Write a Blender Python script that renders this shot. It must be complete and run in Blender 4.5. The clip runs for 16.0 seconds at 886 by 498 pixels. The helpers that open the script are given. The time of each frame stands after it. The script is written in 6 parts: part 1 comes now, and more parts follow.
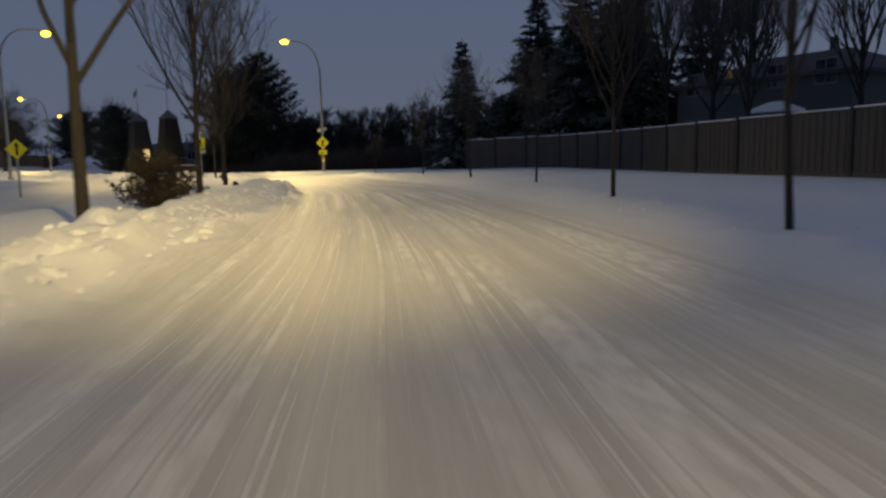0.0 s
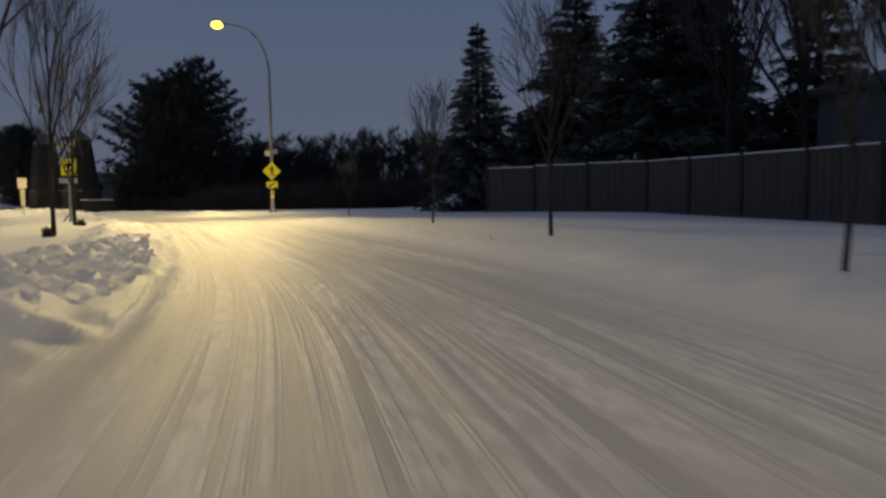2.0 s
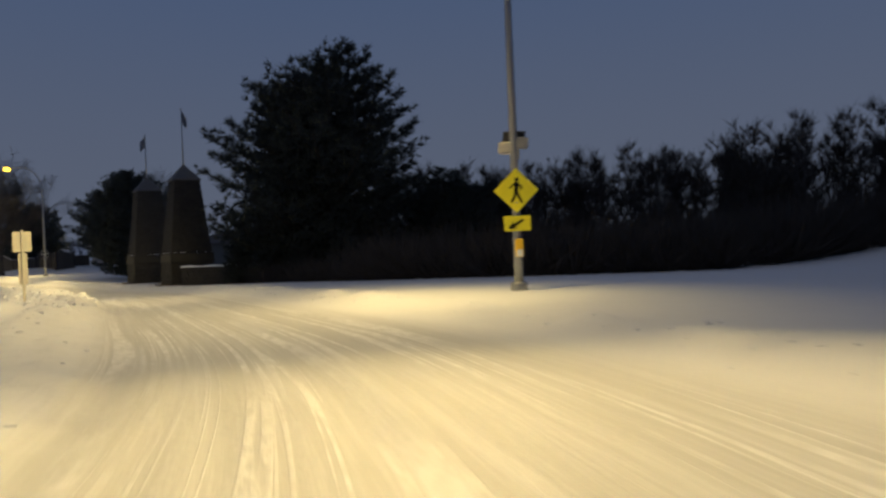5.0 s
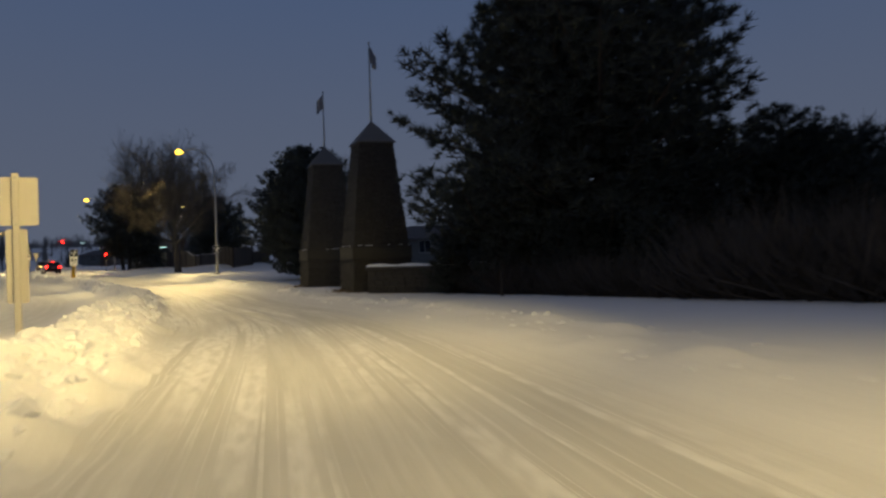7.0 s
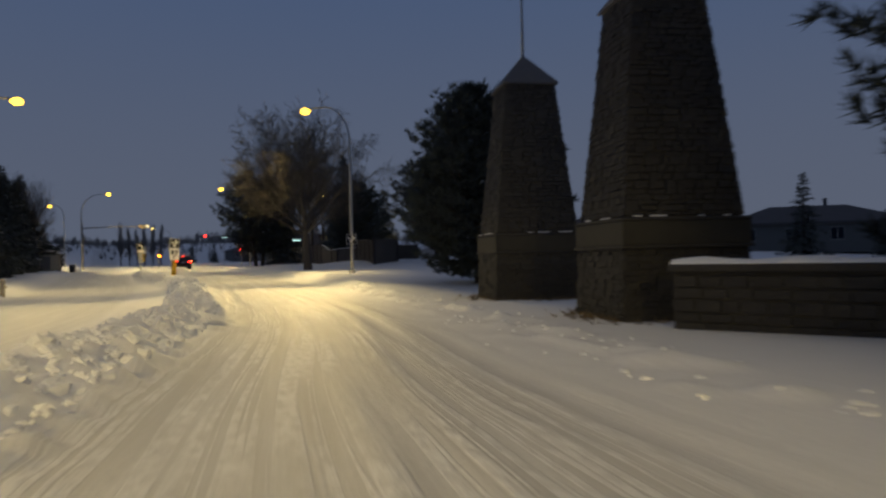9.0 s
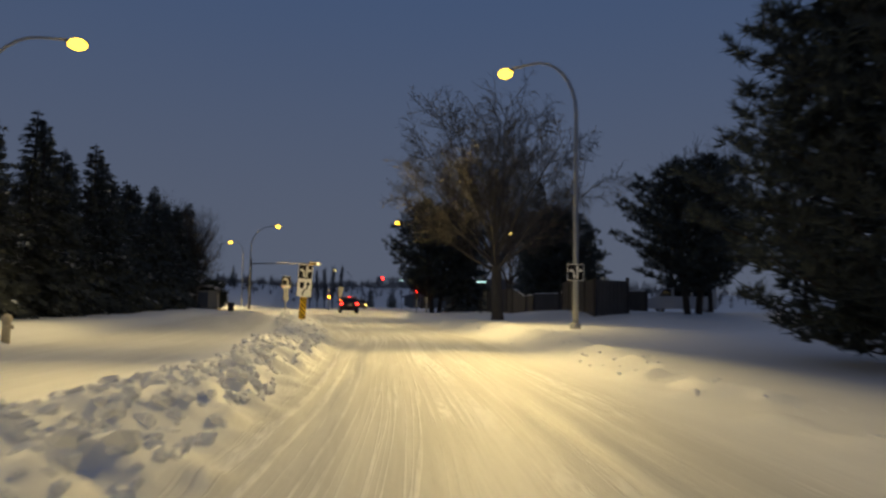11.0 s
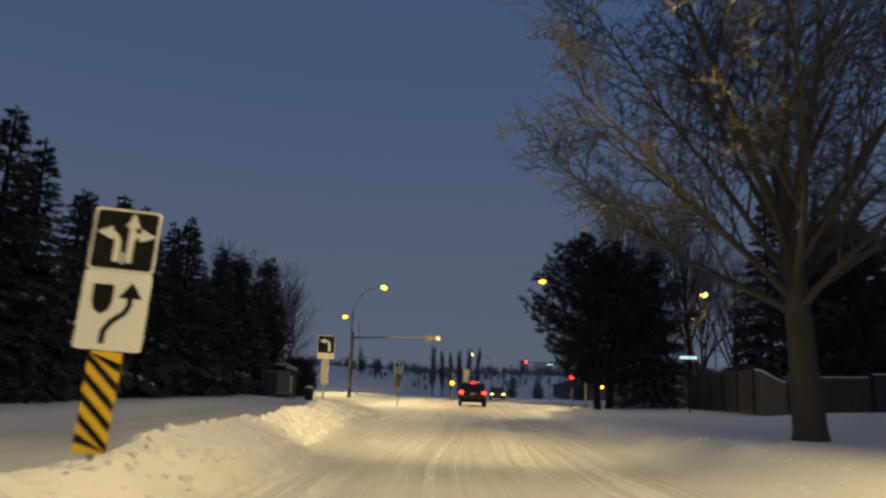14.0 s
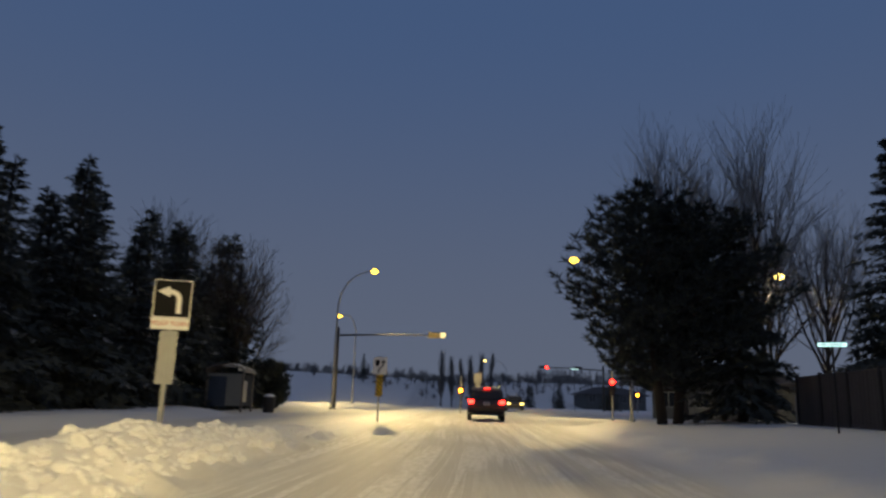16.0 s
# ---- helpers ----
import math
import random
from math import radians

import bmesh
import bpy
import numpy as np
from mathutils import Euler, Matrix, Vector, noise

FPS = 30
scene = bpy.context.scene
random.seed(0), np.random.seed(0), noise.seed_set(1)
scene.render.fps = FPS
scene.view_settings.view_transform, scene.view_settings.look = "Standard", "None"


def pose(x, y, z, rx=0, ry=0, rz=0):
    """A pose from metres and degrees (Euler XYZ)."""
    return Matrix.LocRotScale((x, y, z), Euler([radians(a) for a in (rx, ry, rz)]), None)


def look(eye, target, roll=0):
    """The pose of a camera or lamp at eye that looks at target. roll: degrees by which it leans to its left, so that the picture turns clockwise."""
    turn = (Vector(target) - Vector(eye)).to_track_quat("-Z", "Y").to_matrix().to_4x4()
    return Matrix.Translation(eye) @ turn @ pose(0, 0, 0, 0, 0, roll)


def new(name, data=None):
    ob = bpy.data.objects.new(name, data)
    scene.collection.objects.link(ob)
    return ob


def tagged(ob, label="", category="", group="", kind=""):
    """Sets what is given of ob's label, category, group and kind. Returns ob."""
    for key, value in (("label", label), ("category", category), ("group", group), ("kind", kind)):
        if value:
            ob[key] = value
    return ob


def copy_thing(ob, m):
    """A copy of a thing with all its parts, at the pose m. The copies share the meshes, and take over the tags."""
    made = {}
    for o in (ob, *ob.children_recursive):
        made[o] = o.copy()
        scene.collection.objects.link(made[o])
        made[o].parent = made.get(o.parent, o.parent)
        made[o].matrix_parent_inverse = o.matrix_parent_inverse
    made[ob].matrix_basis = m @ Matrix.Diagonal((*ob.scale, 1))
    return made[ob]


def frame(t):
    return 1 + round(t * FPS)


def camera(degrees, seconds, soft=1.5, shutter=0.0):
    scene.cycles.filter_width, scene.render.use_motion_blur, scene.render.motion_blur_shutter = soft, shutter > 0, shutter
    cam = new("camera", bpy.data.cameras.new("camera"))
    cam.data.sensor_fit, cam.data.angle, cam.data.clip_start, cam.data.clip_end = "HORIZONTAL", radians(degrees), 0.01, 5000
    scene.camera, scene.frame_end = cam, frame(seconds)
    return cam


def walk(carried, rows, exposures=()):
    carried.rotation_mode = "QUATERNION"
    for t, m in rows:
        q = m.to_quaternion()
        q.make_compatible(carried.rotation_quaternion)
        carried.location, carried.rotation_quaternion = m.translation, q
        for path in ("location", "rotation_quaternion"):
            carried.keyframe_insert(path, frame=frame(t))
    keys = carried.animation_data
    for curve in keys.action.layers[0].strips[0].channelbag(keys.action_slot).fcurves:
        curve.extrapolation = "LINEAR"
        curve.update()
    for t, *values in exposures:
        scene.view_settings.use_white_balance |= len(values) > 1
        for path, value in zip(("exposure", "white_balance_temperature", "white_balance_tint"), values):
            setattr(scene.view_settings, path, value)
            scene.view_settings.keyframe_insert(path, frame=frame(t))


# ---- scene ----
cam = camera(62.5, 16.0, soft=2.5, shutter=0.38)
PATH = [
    (0, (0.533, -2.76, 1.283), (0.684, -0.783, 1.022), -1.2),
    (0.5, (0.416, 1.686, 1.302), (0.623, 3.658, 1.037), -1.2),
    (1, (0.395, 5.97, 1.244), (0.644, 7.937, 0.985), -0.7),
    (1.5, (0.103, 10.134, 1.279), (0.379, 12.101, 1.05), -0.5),
    (2, (-0.027, 14.247, 1.228), (0.222, 16.224, 1.063), -0.5),
    (2.5, (-0.471, 18.54, 1.281), (-0.271, 20.529, 1.231), -1.0),
    (3, (-0.947, 22.522, 1.136), (-0.804, 24.517, 1.126), -1.3),
    (3.5, (-1.67, 26.724, 1.096), (-1.581, 28.722, 1.104), -1.4),
    (6, (-7.487, 45.926, 1.066), (-7.867, 47.889, 1.052), -1.9),
    (6.5, (-9.089, 49.327, 1.043), (-9.604, 51.26, 1.048), -1.2),
    (7, (-11.103, 52.754, 0.908), (-11.706, 54.661, 0.921), -1.8),
    (7.5, (-13.312, 56.702, 0.978), (-14.013, 58.575, 0.997), -1.7),
    (8, (-15.392, 60.101, 0.938), (-16.173, 61.942, 0.957), -1.7),
    (8.5, (-17.778, 63.523, 0.809), (-18.641, 65.327, 0.825), -1.8),
    (9, (-20.141, 66.876, 0.696), (-21.095, 68.634, 0.717), -1.3),
    (9.5, (-22.803, 70.208, 0.514), (-23.882, 71.892, 0.552), -0.9),
    (10, (-25.52, 73.422, 0.467), (-26.705, 75.033, 0.521), -0.2),
    (12.5, (-39.464, 88.012, 0.478), (-40.955, 89.296, 0.835), 1.6),
    (13, (-42.099, 90.543, 0.455), (-43.616, 91.788, 0.838), 1.4),
    (13.5, (-44.897, 93.191, 0.494), (-46.451, 94.39, 0.882), 1.7),
    (14, (-47.535, 95.556, 0.574), (-49.128, 96.701, 0.966), 2.1),
    (14.5, (-50.157, 97.771, 0.619), (-51.787, 98.859, 1.016), 2.2),
    (15, (-52.607, 99.783, 0.606), (-54.291, 100.788, 1.001), 2.8),
    (15.5, (-55.367, 101.799, 0.694), (-57.029, 102.835, 1.101), 2.4),
    (16, (-57.771, 103.577, 0.626), (-59.378, 104.693, 1.042), 1.9),
]
walk(cam, [(t, look(eye, target, roll)) for t, eye, target, roll in PATH],
     [(0, 0.14), (2.0, 0.1), (3.5, 0.0), (6.0, 0.0), (10.0, 0.0), (12.5, -0.15), (13.5, 0.0), (14.5, 0.08), (16.0, 0.15)])

# ---- dusk sky ----
world = bpy.data.worlds.new("dusk_sky")
scene.world = world
world.use_nodes = True
wt = world.node_tree
bg = wt.nodes["Background"]
tc = wt.nodes.new("ShaderNodeTexCoord")
sep = wt.nodes.new("ShaderNodeSeparateXYZ")
ramp = wt.nodes.new("ShaderNodeValToRGB")
wt.links.new(tc.outputs["Generated"], sep.inputs[0])
wt.links.new(sep.outputs["Z"], ramp.inputs[0])
wt.links.new(ramp.outputs[0], bg.inputs[0])
ramp.color_ramp.interpolation = "EASE"
ramp.color_ramp.elements[0].position, ramp.color_ramp.elements[0].color = 0.0, (0.098, 0.116, 0.164, 1)
ramp.color_ramp.elements[1].position, ramp.color_ramp.elements[1].color = 0.55, (0.048, 0.085, 0.178, 1)
top = ramp.color_ramp.elements.new(1.0)
top.color = (0.118, 0.118, 0.136, 1)
bg.inputs[1].default_value = 1.0

# ---- the road's line: x, y of the lane and the height of its snow ----
CENTRE = [(2.1, -62.7, 0.2), (1.3, -32.0, 0.2), (0.53, -2.76, 0.18), (0.33, 5.97, 0.16), (-0.05, 14.2, 0.13), (-0.95, 22.5, 0.06),
          (-3.6, 34.0, 0.0), (-7.5, 45.9, -0.05), (-11.1, 52.7, -0.12), (-15.4, 60.1, -0.2), (-20.1, 66.9, -0.38), (-25.5, 73.4, -0.58),
          (-32.2, 81.0, -0.64), (-39.5, 88.0, -0.64), (-50.1, 97.7, -0.52), (-57.8, 103.6, -0.47), (-73.7, 115.7, -0.3),
          (-89.6, 127.8, -0.1), (-113.0, 145.7, 0.05), (-177.0, 194.5, 0.3)]
K = np.array(CENTRE)
chord = np.concatenate([[0], np.cumsum(np.hypot(*np.diff(K[:, :2], axis=0).T))])
tang = np.gradient(K, chord, axis=0)


def hermite(u):
    i = np.clip(np.searchsorted(chord, u, "right") - 1, 0, len(chord) - 2)
    h = chord[i + 1] - chord[i]
    q = ((u - chord[i]) / h)[:, None]
    h = h[:, None]
    return (K[i] * (2 * q**3 - 3 * q**2 + 1) + tang[i] * h * (q**3 - 2 * q**2 + q) + K[i + 1] * (3 * q**2 - 2 * q**3) + tang[i + 1] * h * (q**3 - q**2))


LINE = hermite(np.linspace(0, chord[-1], 1400))
run = np.concatenate([[0], np.cumsum(np.hypot(*np.diff(LINE[:, :2], axis=0).T))]) - 60.0
ahead = np.gradient(LINE[:, :2], run, axis=0)
ahead /= np.hypot(ahead[:, 0], ahead[:, 1])[:, None]


def road_place(s, d):
    """World x, y of s metres along the lane and d metres to its right."""
    s, d = np.asarray(s, float), np.asarray(d, float)
    sc = np.clip(s, run[0], run[-1])
    x, y = np.interp(sc, run, LINE[:, 0]), np.interp(sc, run, LINE[:, 1])
    ax, ay = np.interp(sc, run, ahead[:, 0]), np.interp(sc, run, ahead[:, 1])
    return x + ax * (s - sc) + ay * d, y + ay * (s - sc) - ax * d


def along(x, y):
    i = int(np.argmin((LINE[:, 0] - x) ** 2 + (LINE[:, 1] - y) ** 2))
    v = np.array([x, y]) - LINE[i, :2]
    return float(run[i] + v @ ahead[i]), float(v[0] * ahead[i, 1] - v[1] * ahead[i, 0])


def smooth(a, b, x):
    q = np.clip((x - a) / (b - a), 0, 1)
    return q * q * (3 - 2 * q)


def grain(x, y, seed=0):
    """Smooth value noise, 0 to 1."""
    xi, yi = np.floor(x), np.floor(y)
    fx, fy = x - xi, y - yi
    fx, fy = fx * fx * (3 - 2 * fx), fy * fy * (3 - 2 * fy)

    def h(a, b):
        v = np.sin(a * 127.1 + b * 311.7 + seed * 74.7) * 43758.5453
        return v - np.floor(v)
    return (h(xi, yi) * (1 - fx) + h(xi + 1, yi) * fx) * (1 - fy) + (h(xi, yi + 1) * (1 - fx) + h(xi + 1, yi + 1) * fx) * fy


def clods(s, d, size, seed):
    """Rounded lumps about size metres across, 0 to 1 high."""
    x, y = s / size, d / size
    xi, yi = np.floor(x), np.floor(y)
    best = np.zeros_like(x)
    for a in (-1, 0, 1):
        for b in (-1, 0, 1):
            cx, cy = xi + a, yi + b
            h = [np.modf(np.abs(np.sin(cx * p + cy * q + seed * 3.7) * 43758.5453))[0] for p, q in ((127.1, 311.7), (269.5, 183.3), (419.2, 371.9))]
            r = 0.45 + 0.5 * h[2]
            e = ((x - cx - 0.15 - 0.7 * h[0]) ** 2 + (y - cy - 0.15 - 0.7 * h[1]) ** 2) / (r * r)
            best = np.maximum(best, np.sqrt(np.maximum(1 - e, 0)) * (0.35 + 0.65 * h[2]))
    return best


def table(rows):
    a = np.array(rows, float)
    return lambda s: np.interp(s, a[:, 0], a[:, 1])


left_toe = table([(-60, -2.7), (0, -2.5), (12, -2.2), (20, -2.0), (31, -1.6), (44, -1.5), (62, -1.5), (70, -1.9), (76, -2.1), (84, -1.9), (92, -1.7), (103, -2.0), (109, -2.1), (117, -2.5), (128, -3.0), (137, -3.5), (160, -3.6)])
bank_high = table([(-60, 0.2), (27, 0.19), (32, 0.15), (38, 0.12), (45, 0.1), (54, 0.12), (60, 0.25), (66, 0.3), (75, 0.33), (88, 0.27), (96, 0.27), (103, 0.28), (112, 0.32), (120, 0.31), (127, 0.4), (133, 0.44), (136.5, 0.54), (140, 0.34), (147, 0.12), (157, 0.1), (166, 0.0)])
right_edge = table([(-60, 4.4), (12, 4.1), (33, 4.2), (46, 4.0), (56, 3.2), (65, 2.7), (82, 2.7), (100, 3.2), (130, 3.8), (160, 4.4), (168, 9.0), (172, 60.0), (200, 60.0), (206, 4.5)])
right_rise = table([(-60, 0.16), (74, 0.12), (86, 0.04), (101, 0.05), (112, 0.36), (128, 0.36), (145, 0.2), (160, 0.16), (170, 0.15), (210, 0.3)])
far_lane = table([(-60, -7.5), (38, -7.0), (56, -5.0), (64, -4.3), (200, -6.0)])
far_edge = table([(-60, -15.0), (40, -14.5), (60, -11.2), (160, -10.6), (168, -16.0), (172, -70.0), (200, -70.0), (206, -12.0)])


def ruts(s, d):
    z = np.zeros_like(d)
    for k, (off, wid, deep) in enumerate(((-1.15, 0.16, 0.03), (-0.55, 0.13, 0.022), (-0.05, 0.15, 0.026), (0.55, 0.17, 0.03), (1.05, 0.14, 0.024), (1.6, 0.18, 0.03), (2.25, 0.16, 0.022), (2.9, 0.2, 0.02))):
        c = off + 0.5 * (grain(s * 0.04, s * 0 + k * 7.3, 3) - 0.5) + 0.16 * (grain(s * 0.3, s * 0 + k * 3.1, 4) - 0.5)
        live = 0.75 * smooth(0.4, 0.75, grain(s * 0.11, s * 0 + k * 5.0, 9)) * (0.6 + 0.8 * grain(s * 0.9, s * 0 + k * 2.0, 19))
        e = (d - c) / wid
        z += live * deep * (-np.exp(-e * e) + 0.75 * np.exp(-(np.abs(e) - 1.7) ** 2 * 3))
    return z


def ground_height(s, d):
    s, d = np.broadcast_arrays(np.asarray(s, float), np.asarray(d, float))
    z = np.interp(s, run, LINE[:, 2])
    toe, edge = left_toe(s), right_edge(s)
    on_road = smooth(toe - 0.2, toe + 0.3, d) * (1 - smooth(edge - 0.4, edge + 0.3, d))
    z = z + on_road * (ruts(s, d) + 0.015 * (grain(s * 1.1, d * 4.0, 1) - 0.5))
    rise = right_rise(s) * smooth(edge - 0.3, edge + 1.5, d)
    lump = np.maximum(grain(s * 1.3, d * 2.2, 5) - 0.5, 0) * 0.34 * np.exp(-((d - edge - 1.0) / 0.55) ** 2)
    z = z + rise + lump + 0.10 * smooth(edge, edge + 3, d) * (grain(s * 0.12, d * 0.2, 6) - 0.4)
    z = z + 0.13 * smooth(6.5, 11, d) * (1 - smooth(40, 50, s)) + 0.65 * smooth(6.5, 13.5, d) * smooth(118, 130, s) * (1 - 0.5 * smooth(137, 145, s)) * (1 - smooth(162, 170, s))
    z = z + 5.6 * smooth(255, 300, s + 0.9 * np.clip(-d - 8, 0, 40))
    hill = smooth(16, 30, d) * smooth(25, 45, s) * (1 - smooth(58, 75, s)) * 0.9
    z = z + hill
    # ploughed bank on the left, crumbled into lumps
    hgt = bank_high(s) * (0.82 + 0.4 * grain(s * 0.45, s * 0, 7))
    c = d - (toe - 0.85 - 0.3 * (grain(s * 0.5, s * 0, 8) - 0.5))
    shape = np.exp(-np.abs(c / np.where(c > 0, 0.75, 0.4)) ** 2.1)
    z = z + shape * hgt
    lumps = 0.16 * clods(s, d, 0.62, 11) + 0.42 * clods(s, d, 0.34, 12) + 0.5 * clods(s, d, 0.21, 13) + 0.6 * (clods(s, d, 0.46, 15) - 0.3) * (1 - smooth(34, 46, s))
    z = z + np.exp(-np.abs(c / np.where(c > 0, 0.95, 0.6)) ** 2.4) * 0.26 * smooth(0.05, 0.22, hgt) * (lumps - 0.35)
    skirt = np.exp(-((d - toe + 0.1) / 0.45) ** 2) * np.minimum(hgt, 0.35)
    z = z + skirt * np.maximum(grain(s * 2.6, d * 3.4, 14) - 0.45, 0) * 1.5
    # median and far carriageway
    lane, far = far_lane(s), far_edge(s)
    med = smooth(toe - 0.6, toe - 1.3, d) * smooth(lane - 0.3, lane + 0.6, d) * np.interp(s, [0, 40, 50, 60, 160], [0.22, 0.2, 0.1, 0.05, 0.05])
    sunk = -0.16 * smooth(toe - 1.0, toe - 1.9, d) * smooth(far - 0.5, far + 0.8, d) * smooth(66, 84, s) * (1 - smooth(132, 142, s))
    z = z + med + sunk + smooth(far + 0.3, far - 1.2, d) * 0.25 + 0.10 * smooth(far, far - 3, d) * (grain(s * 0.12, d * 0.2, 16) - 0.3)
    return z


def ground_at(x, y):
    return float(ground_height(*along(x, y)))


# ---- materials ----
def material(name, colour, rough=0.7, metal=0.0, grain_size=8.0, vary=0.25, bump=0.2, second=None, spec=0.4, stretch=(1, 1, 1), per_piece=0.0):
    m = bpy.data.materials.new(name)
    m.use_nodes = True
    t = m.node_tree
    p = t.nodes["Principled BSDF"]
    co = t.nodes.new("ShaderNodeTexCoord")
    mp = t.nodes.new("ShaderNodeMapping")
    mp.inputs["Scale"].default_value = stretch
    t.links.new(co.outputs["Object"], mp.inputs[0])
    n1, n2 = t.nodes.new("ShaderNodeTexNoise"), t.nodes.new("ShaderNodeTexNoise")
    n1.inputs["Scale"].default_value, n1.inputs["Detail"].default_value = grain_size, 6
    n2.inputs["Scale"].default_value, n2.inputs["Detail"].default_value = grain_size * 0.13, 3
    for n in (n1, n2):
        t.links.new(mp.outputs[0], n.inputs["Vector"])
    mix = t.nodes.new("ShaderNodeMix")
    mix.data_type = "RGBA"
    dark = second or tuple(c * (1 - vary) for c in colour)
    mix.inputs["A"].default_value, mix.inputs["B"].default_value = (*dark, 1), (*colour, 1)
    add = t.nodes.new("ShaderNodeMath")
    add.operation = "MULTIPLY_ADD"
    add.inputs[1].default_value = 0.9
    half = t.nodes.new("ShaderNodeMath")
    half.operation = "MULTIPLY_ADD"
    half.inputs[1].default_value, half.inputs[2].default_value = 0.9, -0.4
    t.links.new(n2.outputs[0], half.inputs[0])
    t.links.new(n1.outputs[0], add.inputs[0])
    t.links.new(half.outputs[0], add.inputs[2])
    add.use_clamp = True
    t.links.new(add.outputs[0], mix.inputs["Factor"])
    out = mix.outputs["Result"]
    if per_piece:
        info = t.nodes.new("ShaderNodeObjectInfo")
        geo = t.nodes.new("ShaderNodeNewGeometry")
        sm = t.nodes.new("ShaderNodeMath")
        sm.operation = "ADD"
        t.links.new(info.outputs["Random"], sm.inputs[0])
        t.links.new(geo.outputs["Random Per Island"], sm.inputs[1])
        mr = t.nodes.new("ShaderNodeMapRange")
        mr.inputs["From Max"].default_value = 2.0
        mr.inputs["To Min"].default_value, mr.inputs["To Max"].default_value = 1 - per_piece, 1 + per_piece
        t.links.new(sm.outputs[0], mr.inputs["Value"])
        hsv = t.nodes.new("ShaderNodeHueSaturation")
        t.links.new(mr.outputs[0], hsv.inputs["Value"])
        t.links.new(out, hsv.inputs["Color"])
        out = hsv.outputs[0]
    t.links.new(out, p.inputs["Base Color"])
    p.inputs["Roughness"].default_value, p.inputs["Metallic"].default_value = rough, metal
    p.inputs["Specular IOR Level"].default_value = spec
    if bump:
        b = t.nodes.new("ShaderNodeBump")
        b.inputs["Strength"].default_value, b.inputs["Distance"].default_value = bump, 0.3 / grain_size
        t.links.new(n1.outputs[0], b.inputs["Height"])
        t.links.new(b.outputs[0], p.inputs["Normal"])
    return m


def glowing(name, colour, strength):
    m = bpy.data.materials.new(name)
    m.use_nodes = True
    p = m.node_tree.nodes["Principled BSDF"]
    p.inputs["Base Color"].default_value = (*[c * 0.6 for c in colour], 1)
    p.inputs["Emission Color"].default_value, p.inputs["Emission Strength"].default_value = (*colour, 1), strength
    p.inputs["Roughness"].default_value = 0.3
    return m


